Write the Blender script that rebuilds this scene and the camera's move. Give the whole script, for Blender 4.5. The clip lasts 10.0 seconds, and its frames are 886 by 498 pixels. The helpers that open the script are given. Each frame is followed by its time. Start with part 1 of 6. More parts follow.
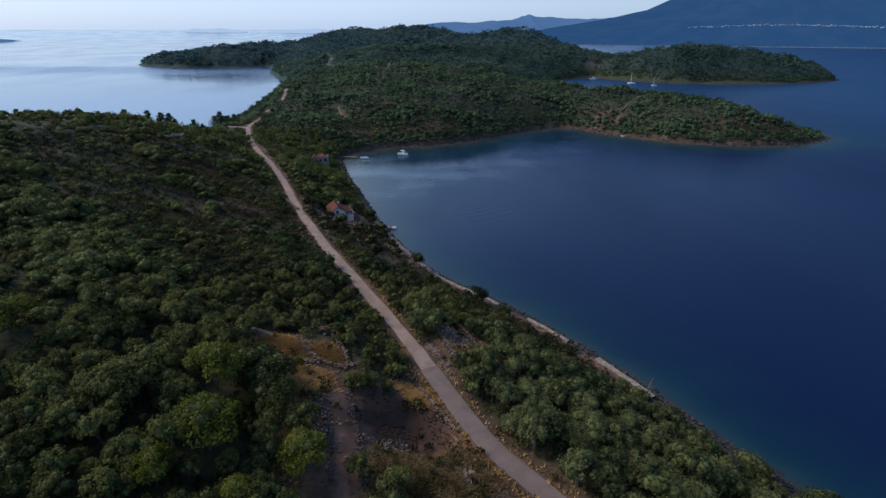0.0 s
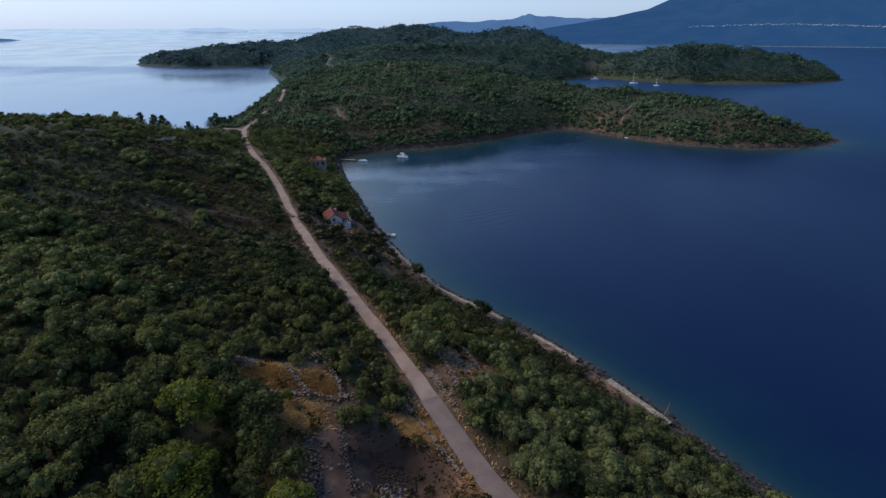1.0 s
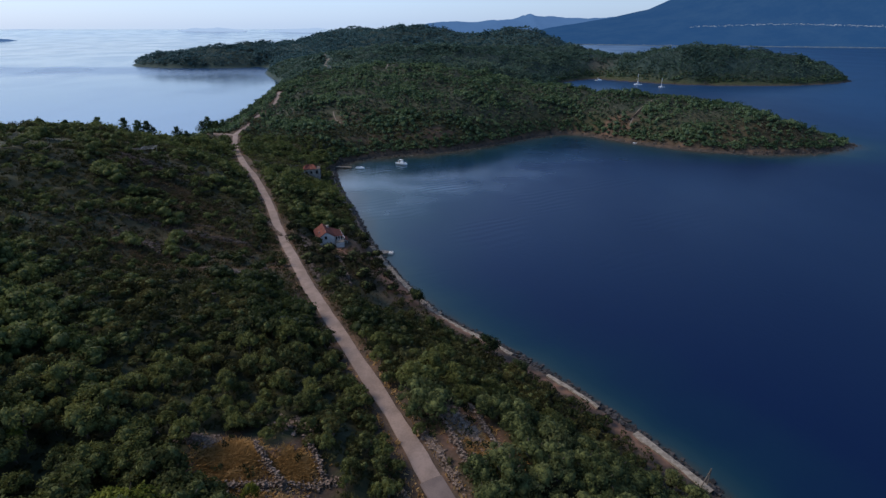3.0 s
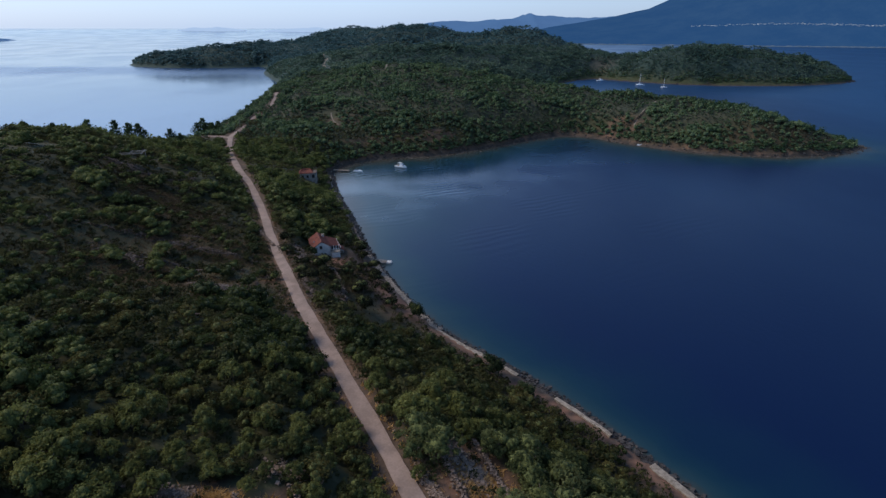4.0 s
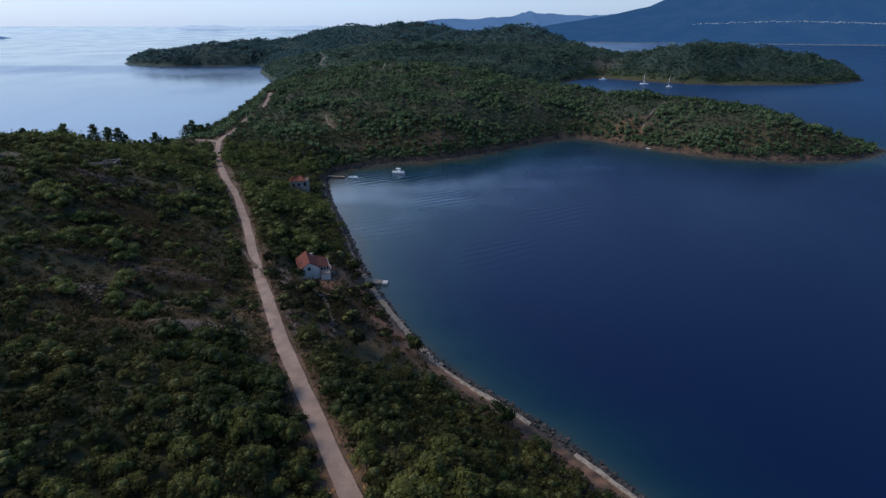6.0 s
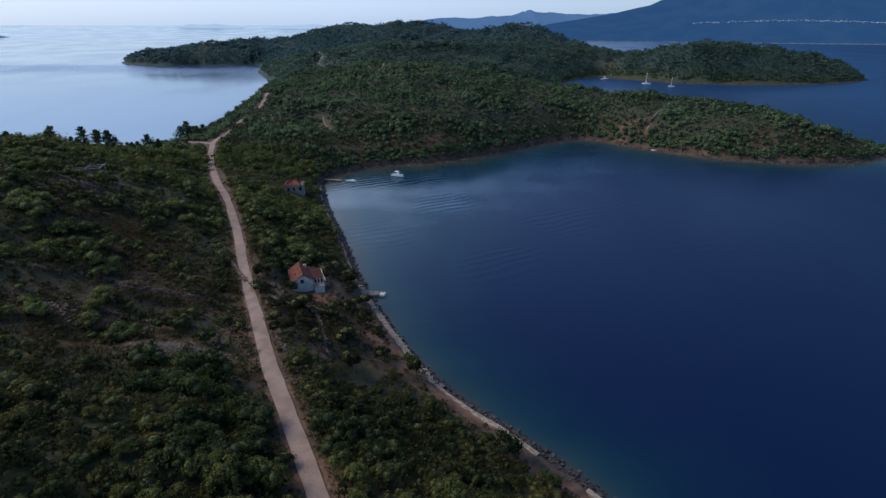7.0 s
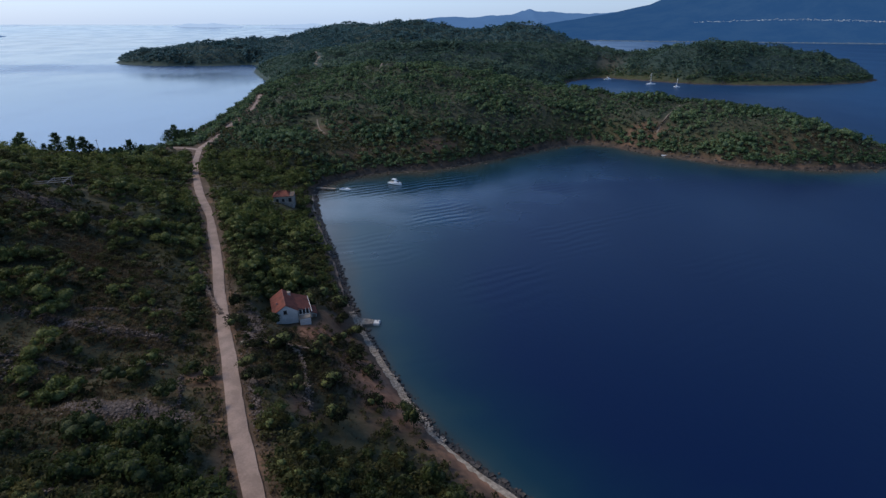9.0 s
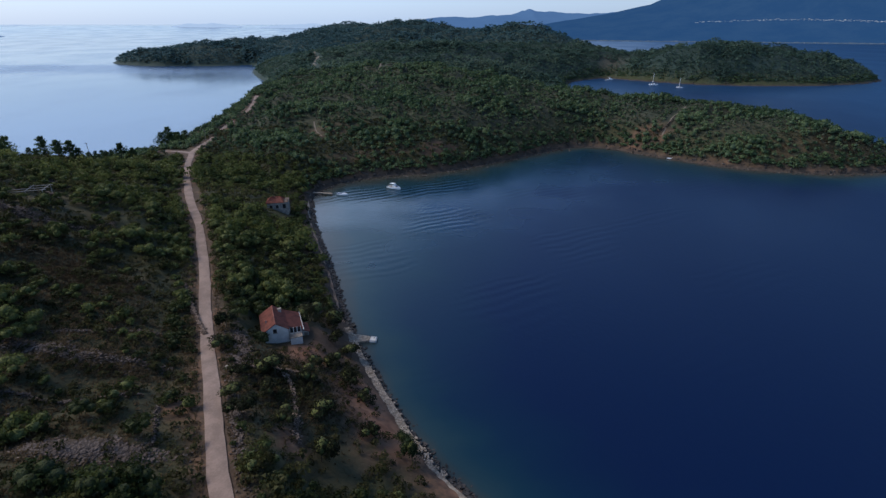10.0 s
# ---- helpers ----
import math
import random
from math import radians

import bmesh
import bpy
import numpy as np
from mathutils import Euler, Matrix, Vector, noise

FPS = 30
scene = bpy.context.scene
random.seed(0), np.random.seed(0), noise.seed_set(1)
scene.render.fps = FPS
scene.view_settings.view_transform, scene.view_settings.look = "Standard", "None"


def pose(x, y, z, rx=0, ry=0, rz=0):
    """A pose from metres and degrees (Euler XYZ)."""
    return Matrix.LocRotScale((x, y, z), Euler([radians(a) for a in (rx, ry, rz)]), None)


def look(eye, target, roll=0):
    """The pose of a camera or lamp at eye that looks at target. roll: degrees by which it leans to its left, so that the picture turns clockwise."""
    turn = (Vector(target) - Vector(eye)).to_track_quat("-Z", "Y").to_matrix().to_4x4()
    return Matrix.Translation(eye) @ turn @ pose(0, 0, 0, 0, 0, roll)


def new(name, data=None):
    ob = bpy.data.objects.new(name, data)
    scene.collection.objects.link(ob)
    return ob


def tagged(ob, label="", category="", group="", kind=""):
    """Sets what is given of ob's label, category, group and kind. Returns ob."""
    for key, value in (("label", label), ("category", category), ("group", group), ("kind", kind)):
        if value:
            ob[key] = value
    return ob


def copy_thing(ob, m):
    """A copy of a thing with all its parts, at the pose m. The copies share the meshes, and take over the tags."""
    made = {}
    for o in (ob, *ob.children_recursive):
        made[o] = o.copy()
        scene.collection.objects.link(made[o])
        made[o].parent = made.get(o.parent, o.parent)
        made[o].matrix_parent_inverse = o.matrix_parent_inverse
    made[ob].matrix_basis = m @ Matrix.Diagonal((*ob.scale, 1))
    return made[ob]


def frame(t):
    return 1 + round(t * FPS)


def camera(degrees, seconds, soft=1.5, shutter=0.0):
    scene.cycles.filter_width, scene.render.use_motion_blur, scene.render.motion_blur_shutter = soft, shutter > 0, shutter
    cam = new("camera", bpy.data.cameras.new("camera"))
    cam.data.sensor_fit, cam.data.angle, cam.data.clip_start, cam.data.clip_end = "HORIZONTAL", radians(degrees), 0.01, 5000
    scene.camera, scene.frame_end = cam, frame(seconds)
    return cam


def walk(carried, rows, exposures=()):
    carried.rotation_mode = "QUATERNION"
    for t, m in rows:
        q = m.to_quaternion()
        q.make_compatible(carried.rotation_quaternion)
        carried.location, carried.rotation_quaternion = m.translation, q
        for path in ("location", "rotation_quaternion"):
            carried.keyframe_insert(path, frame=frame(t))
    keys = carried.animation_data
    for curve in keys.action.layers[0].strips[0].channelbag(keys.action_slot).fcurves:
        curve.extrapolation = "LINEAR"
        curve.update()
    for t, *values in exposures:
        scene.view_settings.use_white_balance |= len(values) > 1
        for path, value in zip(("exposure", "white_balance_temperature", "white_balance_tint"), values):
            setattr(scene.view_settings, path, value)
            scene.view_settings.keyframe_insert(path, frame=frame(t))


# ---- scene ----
cam = camera(80.0, 10.0, soft=1.4)
# seconds, x, y, z, pitch, yaw
ROWS = [
    (0, 0, 0, 66, -22.855, -0.013),
    (0.5, -0.14, 3.69, 66.08, -22.903, -0.004),
    (1, -0.28, 7.39, 66.15, -22.919, 0),
    (1.5, -0.41, 11.1, 66.21, -22.917, 0.001),
    (2, -0.54, 14.81, 66.25, -22.912, -0.001),
    (2.5, -0.66, 18.52, 66.29, -22.91, -0.007),
    (4, -1.01, 29.69, 66.35, -22.966, -0.039),
    (4.5, -1.11, 33.42, 66.35, -23.008, -0.053),
    (5, -1.21, 37.16, 66.34, -23.057, -0.068),
    (5.5, -1.31, 40.9, 66.32, -23.111, -0.085),
    (7, -1.56, 52.16, 66.2, -23.258, -0.134),
    (7.5, -1.64, 55.92, 66.15, -23.291, -0.15),
    (8, -1.71, 59.69, 66.08, -23.312, -0.164),
    (8.5, -1.78, 63.46, 66, -23.322, -0.177),
    (9, -1.84, 67.24, 65.91, -23.323, -0.188),
    (9.5, -1.9, 71.02, 65.81, -23.321, -0.197),
    (10, -1.95, 74.81, 65.7, -23.323, -0.203),
]
walk(cam, [(t, pose(x, y, z, 90 + pitch, 0, yaw)) for t, x, y, z, pitch, yaw in ROWS], [(0, 0.34, 6300, 10)])


# ---- the lie of the land ----
# coast of the island, in metres, walked with the land on the left hand
COAST_BAY = [(160, -400), (135, -150), (108, -60), (82, 5), (62, 45), (54, 60), (46, 73), (41, 82.5), (28, 103.2), (12.8, 121.6),
             (-3.6, 139.2), (-17.4, 165.4), (-26, 186.6), (-34.6, 213), (-46.6, 247), (-53, 270), (-55, 284), (-47, 301), (-29, 312.5), (-2, 319.5), (34, 344.5),
             (62, 366.5), (81, 374.5), (98, 366), (113, 348), (146, 324), (184, 315), (218, 321), (246, 339)]
COAST_NORTH = [(244, 352), (215, 385), (180, 425), (150, 480), (135, 560), (128, 640), (150, 722), (203, 770), (233, 746), (288, 699),
               (350, 685), (418, 686), (487, 710), (532, 748), (520, 800), (440, 840), (350, 862), (310, 930), (330, 1080), (200, 1400)]
COAST_WEST = [(-200, 1600), (-420, 1400), (-560, 1120), (-552, 1025), (-460, 970), (-370, 970), (-304, 985), (-262, 850), (-194, 690), (-182, 610),
              (-173, 540), (-163, 445), (-162, 390), (-174, 340), (-215, 280), (-262, 200), (-300, 100), (-320, 0), (-340, -400)]
# hills: x, y, height, half width across, half width along, turn in degrees
HILLS = [(-150, 95, 24.3, 55, 70, 5), (-118, 185, 8.0, 40, 45, 12), (-55, 70, 5.1, 28, 40, 0), (-130, -100, 21.6, 110, 100, 0),
         (20, 20, -8.0, 60, 60, 0), (-60, 160, -8.1, 30, 50, 0), (-100, 290, -6.6, 50, 50, 0), (-140, 240, 4, 22, 25, 0), (-155, 355, -13, 32, 50, 0), (-90, 262, -1.5, 22, 40, 20),
         ] + [
         (-5.4, 476.0, 11.7, 67.9, 110.4, 16.3), (125.1, 409.5, 4.2, 26.2, 60.2, 118.6), (197.1, 379.6, 4.2, 104.4, 26.0, 96.7),
         (141.6, 529.6, -16.0, 56.3, 55.3, 3.2), (248.3, 350.5, -18.0, 26.0, 31.7, 13.5), (89.7, 617.7, -17.6, 60.1, 69.2, 19.1), (-158, 430, -7, 22, 60, -5),
         (-7.5, 750.8, 18.3, 118.1, 63.8, -5.3), (-52.7, 1049.9, 41.3, 92.4, 108.9, 13.0), (119.5, 949.3, 30.2, 47.0, 69.5, 5.4),
         (387.1, 772.8, 13.9, 134.8, 64.7, 46.9), (309.8, 762.3, 11.6, 80.4, 35.4, 38.4), (183.3, 882.6, 10.7, 28.7, 111.3, 14.2),
         (-204.5, 1307.3, 35.9, 80.6, 129.9, -0.9), (-395.3, 1134.0, 8.5, 40.7, 82.2, -0.1)]


def smooth_line(points, step):
    """A Catmull-Rom line through points, at about that many metres a step."""
    p = np.array(points, float)
    p = np.vstack([2 * p[0] - p[1], p, 2 * p[-1] - p[-2]])
    out = []
    for a, b, c, d in zip(p, p[1:], p[2:], p[3:]):
        n = max(1, int(np.linalg.norm((c - b)[:2]) / step))
        for s in np.arange(n) / n:
            out.append(0.5 * (2 * b + (c - a) * s + (2 * a - 5 * b + 4 * c - d) * s * s + (3 * b - a - 3 * c + d) * s ** 3))
    return np.array(out + [p[-2]])


def wave_noise(x, y, scale, seed, octaves=3):
    """Smooth noise from crossed sines, between about -1 and 1."""
    rng = np.random.RandomState(seed)
    total, size = 0.0, 1.0
    for o in range(octaves):
        for k in range(4):
            a, ph = rng.uniform(0, 2 * math.pi), rng.uniform(0, 2 * math.pi)
            w = 2 * math.pi / scale * 2 ** o * rng.uniform(0.7, 1.4)
            total = total + size * np.sin(w * (x * math.cos(a) + y * math.sin(a)) + ph) * 0.45
        size *= 0.5
    return total


COAST = smooth_line(COAST_BAY + COAST_NORTH + COAST_WEST, 9.0)


def shore_distance(x, y):
    """Metres from the coast line: more than nought on land, less in the water."""
    x, y = np.asarray(x, float), np.asarray(y, float)
    best = np.full(x.shape, 1e18)
    inside = np.zeros(x.shape, bool)
    ring = np.vstack([COAST, COAST[:1]])
    for (ax, ay), (bx, by) in zip(ring[:-1], ring[1:]):
        ex, ey = bx - ax, by - ay
        s = np.clip(((x - ax) * ex + (y - ay) * ey) / (ex * ex + ey * ey + 1e-9), 0, 1)
        best = np.minimum(best, (x - ax - s * ex) ** 2 + (y - ay - s * ey) ** 2)
        if ay != by:
            inside ^= ((ay > y) != (by > y)) & (x < ex * (y - ay) / (by - ay) + ax)
    d = np.sqrt(best)
    return np.where(inside, d, -d)


def land_height(x, y, d=None):
    """Height of the ground; below nought it is the sea bed."""
    x, y = np.asarray(x, float), np.asarray(y, float)
    if d is None:
        d = shore_distance(x, y)
    top = 19.6 + 0 * x
    for hx, hy, h, a, b, turn in HILLS:
        c, s = math.cos(radians(turn)), math.sin(radians(turn))
        u, v = (x - hx) * c + (y - hy) * s, -(x - hx) * s + (y - hy) * c
        top = top + h * np.exp(-0.5 * ((u / a) ** 2 + (v / b) ** 2))
    far = np.clip((np.hypot(x, y) - 250) / 300, 0, 1)
    top = top + wave_noise(x, y, 46, 5) * (0.9 + 2.2 * far)
    rough = np.clip(d - 1.0, 0, 12) / 12
    z = top * (1 - np.exp(-np.maximum(d - 0.6, 0) / 24.0)) + 0.8 * np.clip(d / 0.8, 0, 1) + rough * wave_noise(x, y, 13, 9, 2) * 0.28
    return np.where(d > 0, z, np.maximum(d * 0.16, -14.0) - 0.25)

# ---- world, sun, exposure ----
SUN_AZIMUTH, SUN_HEIGHT = -76.0, 42.0        # degrees, from north clockwise; above the horizon
world = bpy.data.worlds.new("sky")
scene.world = world
world.use_nodes = True
wn = world.node_tree.nodes
sky = wn.new("ShaderNodeTexSky")
sky.sky_type = "NISHITA"
sky.sun_disc = False
sky.sun_elevation, sky.sun_rotation = radians(SUN_HEIGHT), radians(SUN_AZIMUTH)
sky.altitude, sky.air_density, sky.dust_density, sky.ozone_density = 0, 1.0, 1.0, 5.0
wn["Background"].inputs["Strength"].default_value = 0.10
veil = wn.new("ShaderNodeMix")                 # thin high cloud over the blue
veil.data_type = "RGBA"
veil.inputs["Factor"].default_value = 0.5
world.node_tree.links.new(sky.outputs[0], veil.inputs["A"])
way_out = wn.new("ShaderNodeTexCoord")         # a bright bank of cloud low in the west and north, clear blue above it
split = wn.new("ShaderNodeSeparateXYZ")
widen = wn.new("ShaderNodeMath")               # the bank stands higher towards the west
widen.operation = "MULTIPLY_ADD"
widen.inputs[1].default_value, widen.inputs[2].default_value = 2.0, 1.0
slant = wn.new("ShaderNodeMath")
slant.operation = "MULTIPLY"
billow = wn.new("ShaderNodeTexNoise")
billow.inputs["Scale"].default_value, billow.inputs["Detail"].default_value = 8.0, 5.0
uneven = wn.new("ShaderNodeMath")
uneven.operation = "MULTIPLY_ADD"
uneven.inputs[1].default_value = 0.16
bank = wn.new("ShaderNodeMapRange")
bank.interpolation_type = "SMOOTHSTEP"
bank.inputs["From Min"].default_value, bank.inputs["From Max"].default_value = 0.355, 0.425
bank.inputs["To Min"].default_value, bank.inputs["To Max"].default_value = 1.0, 0.0
tint = wn.new("ShaderNodeMix")
tint.data_type = "RGBA"
tint.inputs["A"].default_value, tint.inputs["B"].default_value = (1.0, 2.3, 5.0, 1), (5.5, 7.45, 10.9, 1)
for a, b in ((way_out.outputs["Generated"], split.inputs[0]), (split.outputs["X"], widen.inputs[0]), (widen.outputs[0], slant.inputs[0]), (split.outputs["Z"], slant.inputs[1]), (way_out.outputs["Generated"], billow.inputs["Vector"]), (billow.outputs["Fac"], uneven.inputs[0]), (slant.outputs["Value"], uneven.inputs[2]),
             (uneven.outputs[0], bank.inputs["Value"]), (bank.outputs[0], tint.inputs["Factor"])):
    world.node_tree.links.new(a, b)


def sky_band(socket, from_min, from_max, to_min, to_max):
    m = wn.new("ShaderNodeMapRange")
    for key, value in (("From Min", from_min), ("From Max", from_max), ("To Min", to_min), ("To Max", to_max)):
        m.inputs[key].default_value = value
    world.node_tree.links.new(socket, m.inputs["Value"])
    return m.outputs[0]


def product(a, b):
    m = wn.new("ShaderNodeMath")
    m.operation = "MULTIPLY"
    world.node_tree.links.new(a, m.inputs[0])
    world.node_tree.links.new(b, m.inputs[1])
    return m.outputs[0]


# unseen brighter band of sky above the view, added to brighten the sea's reflection
sea_lift_band = product(product(sky_band(split.outputs["Z"], 0.10, 0.24, 0, 1), sky_band(split.outputs["Z"], 0.34, 0.5, 1, 0)), sky_band(split.outputs["X"], 0.62, -0.42, 0, 1))
shine = wn.new("ShaderNodeVectorMath")
shine.operation = "SCALE"
world.node_tree.links.new(tint.outputs["Result"], shine.inputs[0])
world.node_tree.links.new(product(sky_band(sea_lift_band, 0, 1, 1.0, 2.5), sky_band(split.outputs["X"], -0.15, 0.60, 1.0, 0.72)), shine.inputs["Scale"])
world.node_tree.links.new(shine.outputs[0], veil.inputs["B"])
world.node_tree.links.new(veil.outputs["Result"], wn["Background"].inputs["Color"])
sun_data = bpy.data.lights.new("sun", "SUN")
sun_data.energy, sun_data.angle, sun_data.color = 2.3, radians(32), (1.0, 0.86, 0.70)
sun = new("sun", sun_data)
az, el = radians(SUN_AZIMUTH), radians(SUN_HEIGHT)
sun.matrix_world = look((600 * math.sin(az), 600 * math.cos(az), 600 * math.tan(el)), (0, 0, 0))


# ---- materials ----
def material(name, base, other=None, scale=1.0, rough=0.8, bump=0.0, fine=6.0, metal=0.0, third=None, spec=0.3, random_mix=0.0, detail=5.0, plant_mix=0.0, single=True):
    """A surface with two or three base colours mixed by noise at two scales of the world, with relief."""
    m = bpy.data.materials.new(name)
    m.use_nodes = True
    n, l = m.node_tree.nodes, m.node_tree.links
    b = n["Principled BSDF"]
    b.inputs["Roughness"].default_value = rough
    b.inputs["Metallic"].default_value = metal
    b.inputs["Specular IOR Level"].default_value = spec
    geo = n.new("ShaderNodeNewGeometry")
    big, small = n.new("ShaderNodeTexNoise"), n.new("ShaderNodeTexNoise")
    big.inputs["Scale"].default_value, small.inputs["Scale"].default_value = scale, scale * fine
    big.inputs["Detail"].default_value, small.inputs["Detail"].default_value = detail, 3.0
    l.new(geo.outputs["Position"], big.inputs["Vector"])
    l.new(geo.outputs["Position"], small.inputs["Vector"])
    ramp = n.new("ShaderNodeValToRGB")
    other = other or tuple(c * 0.75 for c in base)
    ramp.color_ramp.elements[0].position, ramp.color_ramp.elements[0].color = 0.36, (*base, 1)
    ramp.color_ramp.elements[1].position, ramp.color_ramp.elements[1].color = 0.64, (*other, 1)
    if third:
        e = ramp.color_ramp.elements.new(0.52)
        e.color = (*third, 1)
    add = n.new("ShaderNodeMath")
    add.operation = "MULTIPLY_ADD"
    l.new(small.outputs["Fac"], add.inputs[0])
    add.inputs[1].default_value = 0.45
    sub = n.new("ShaderNodeMath")
    sub.operation = "SUBTRACT"
    sub.inputs[1].default_value = 0.225
    l.new(big.outputs["Fac"], sub.inputs[0])
    l.new(sub.outputs[0], add.inputs[2])
    last = add
    if random_mix:
        r = n.new("ShaderNodeMath")
        r.operation = "MULTIPLY_ADD"
        l.new(geo.outputs["Random Per Island"], r.inputs[0])
        r.inputs[1].default_value = random_mix
        s2 = n.new("ShaderNodeMath")
        s2.operation = "SUBTRACT"
        s2.inputs[1].default_value = random_mix / 2
        l.new(add.outputs[0], s2.inputs[0])
        l.new(s2.outputs[0], r.inputs[2])
        last = r
    if plant_mix:                                # each plant has its own tone
        tone = n.new("ShaderNodeObjectInfo") if single else n.new("ShaderNodeAttribute")
        if not single:
            tone.attribute_name = "tone"
        r = n.new("ShaderNodeMath")
        r.operation = "MULTIPLY_ADD"
        l.new(tone.outputs["Random" if single else "Fac"], r.inputs[0])
        r.inputs[1].default_value = plant_mix
        s2 = n.new("ShaderNodeMath")
        s2.operation = "SUBTRACT"
        s2.inputs[1].default_value = plant_mix / 2
        l.new(last.outputs[0], s2.inputs[0])
        l.new(s2.outputs[0], r.inputs[2])
        last = r
    l.new(last.outputs[0], ramp.inputs["Fac"])
    l.new(ramp.outputs["Color"], b.inputs["Base Color"])
    if bump:
        bp = n.new("ShaderNodeBump")
        bp.inputs["Strength"].default_value, bp.inputs["Distance"].default_value = 0.7, bump
        l.new(small.outputs["Fac"], bp.inputs["Height"])
        l.new(bp.outputs["Normal"], b.inputs["Normal"])
    return m


def foliage(name, dark, mid, light, scale, random_mix=0.18, single=True, plant_mix=0.42):
    m = material(name, dark, light, scale, 0.62, 0, 5.0, third=mid, spec=0.05, random_mix=random_mix, plant_mix=plant_mix, single=single)
    n, l = m.node_tree.nodes, m.node_tree.links
    b = n["Principled BSDF"]
    through_leaf = n.new("ShaderNodeBsdfTranslucent")   # thin leaves let some light pass
    l.new(b.inputs["Base Color"].links[0].from_socket, through_leaf.inputs["Color"])
    both = n.new("ShaderNodeMixShader")
    both.inputs["Fac"].default_value = 0.41
    l.new(b.outputs[0], both.inputs[1])
    l.new(through_leaf.outputs[0], both.inputs[2])
    l.new(both.outputs[0], n["Material Output"].inputs["Surface"])
    return m


OAK_TONES = (0.056, 0.063, 0.023), (0.092, 0.100, 0.030), (0.140, 0.145, 0.045)
BUSH_TONES = (0.042, 0.041, 0.014), (0.068, 0.064, 0.021), (0.108, 0.096, 0.034)
LEAF_OAK = foliage("holm_oak_leaves", *OAK_TONES, 0.16)
LEAF_OLIVE = foliage("olive_leaves", (0.047, 0.060, 0.024), (0.078, 0.092, 0.034), (0.128, 0.138, 0.058), 0.2)
LEAF_BUSH = foliage("bush_leaves", *BUSH_TONES, 0.14)
SCRUB_OAK = foliage("scrub_oak_leaves", (0.047, 0.062, 0.020), (0.078, 0.096, 0.028), (0.124, 0.140, 0.046), 0.05, 0.18, False, 0.45)
SCRUB_BUSH = foliage("scrub_bush_leaves", (0.034, 0.037, 0.015), (0.052, 0.054, 0.021), (0.082, 0.080, 0.033), 0.05, 0.18, False, 0.45)
# next three: cloud shade over the near slope, put into darker leaf colours
HERBS_CLOUD_TONE = foliage("cloud_shade_herb_leaves", (0.028, 0.031, 0.013), (0.045, 0.047, 0.020), (0.072, 0.069, 0.031), 0.05, 0.18, False, 0.5)
SCRUB_CLOUD_TONE = foliage("cloud_shade_oak_leaves", (0.021, 0.031, 0.011), (0.034, 0.047, 0.015), (0.056, 0.070, 0.023), 0.05, 0.18, False, 0.5)
GARDEN_BUSH = foliage("cloud_shade_bush_leaves", (0.020, 0.022, 0.012), (0.031, 0.034, 0.018), (0.050, 0.050, 0.026), 0.2)
LEAF_PINE = foliage("pine_needles", (0.033, 0.057, 0.030), (0.051, 0.081, 0.039), (0.078, 0.111, 0.051), 0.3)
JUNIPER = foliage("juniper_needles", (0.020, 0.032, 0.016), (0.032, 0.048, 0.022), (0.052, 0.070, 0.032), 0.3)
LEAF_ALEPPO = foliage("young_pine_needles", (0.078, 0.090, 0.015), (0.125, 0.140, 0.022), (0.180, 0.190, 0.034), 0.4)
LEAF_HILL = foliage("hill_scrub_leaves", (0.036, 0.064, 0.030), (0.060, 0.098, 0.043), (0.118, 0.160, 0.074), 0.022, 0.10, False, 0.6)
HILL_HEATH = foliage("grey_green_heath_leaves", (0.042, 0.056, 0.036), (0.068, 0.082, 0.053), (0.104, 0.114, 0.074), 0.03, 0.10, False, 0.5)
# far leaves: distance haze is tinted into the colour, bluer farther off
LEAF_FAR = foliage("haze_tinted_far_leaves", (0.046, 0.081, 0.062), (0.072, 0.114, 0.083), (0.112, 0.156, 0.104), 0.012, 0.10, False, 0.28)
LEAF_FARTHEST = foliage("haze_tinted_farthest_leaves", (0.034, 0.073, 0.078), (0.050, 0.098, 0.103), (0.073, 0.126, 0.124), 0.012, 0.08, False, 0.22)
# crown cores: shade of the leaf gaps in the colour, lifted from black
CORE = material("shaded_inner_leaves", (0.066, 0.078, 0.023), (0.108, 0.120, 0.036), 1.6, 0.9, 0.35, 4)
# darker core for the slope oaks, cloud shade included in the tone
CORE_DARK = material("cloud_shade_inner_leaves", (0.026, 0.034, 0.011), (0.048, 0.058, 0.019), 1.6, 0.9, 0.35, 4)
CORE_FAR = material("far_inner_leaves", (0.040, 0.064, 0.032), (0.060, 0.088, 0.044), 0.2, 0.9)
BARK = material("bark", (0.075, 0.056, 0.040), (0.13, 0.105, 0.08), 3.0, 0.9, 0.03)
GRASS_DRY = foliage("dry_grass_blades", (0.280, 0.158, 0.056), (0.410, 0.240, 0.088), (0.520, 0.330, 0.140), 0.35)
GRASS_MIXED = foliage("half_dry_grass_blades", (0.085, 0.066, 0.028), (0.150, 0.105, 0.046), (0.250, 0.172, 0.078), 0.5)
GRASS_DULL = foliage("faded_grass_blades", (0.075, 0.056, 0.034), (0.105, 0.078, 0.046), (0.145, 0.106, 0.062), 0.2)
# darker copy of the limestone, with the slope's cloud shade in its tone
STONE_CLOUD_TONE = material("cloud_shade_limestone", (0.132, 0.100, 0.084), (0.066, 0.050, 0.042), 0.7, 0.9, 0.05, 8, random_mix=0.4)
STONE = material("limestone", (0.222, 0.158, 0.120), (0.108, 0.075, 0.056), 0.7, 0.9, 0.05, 8, random_mix=0.4)
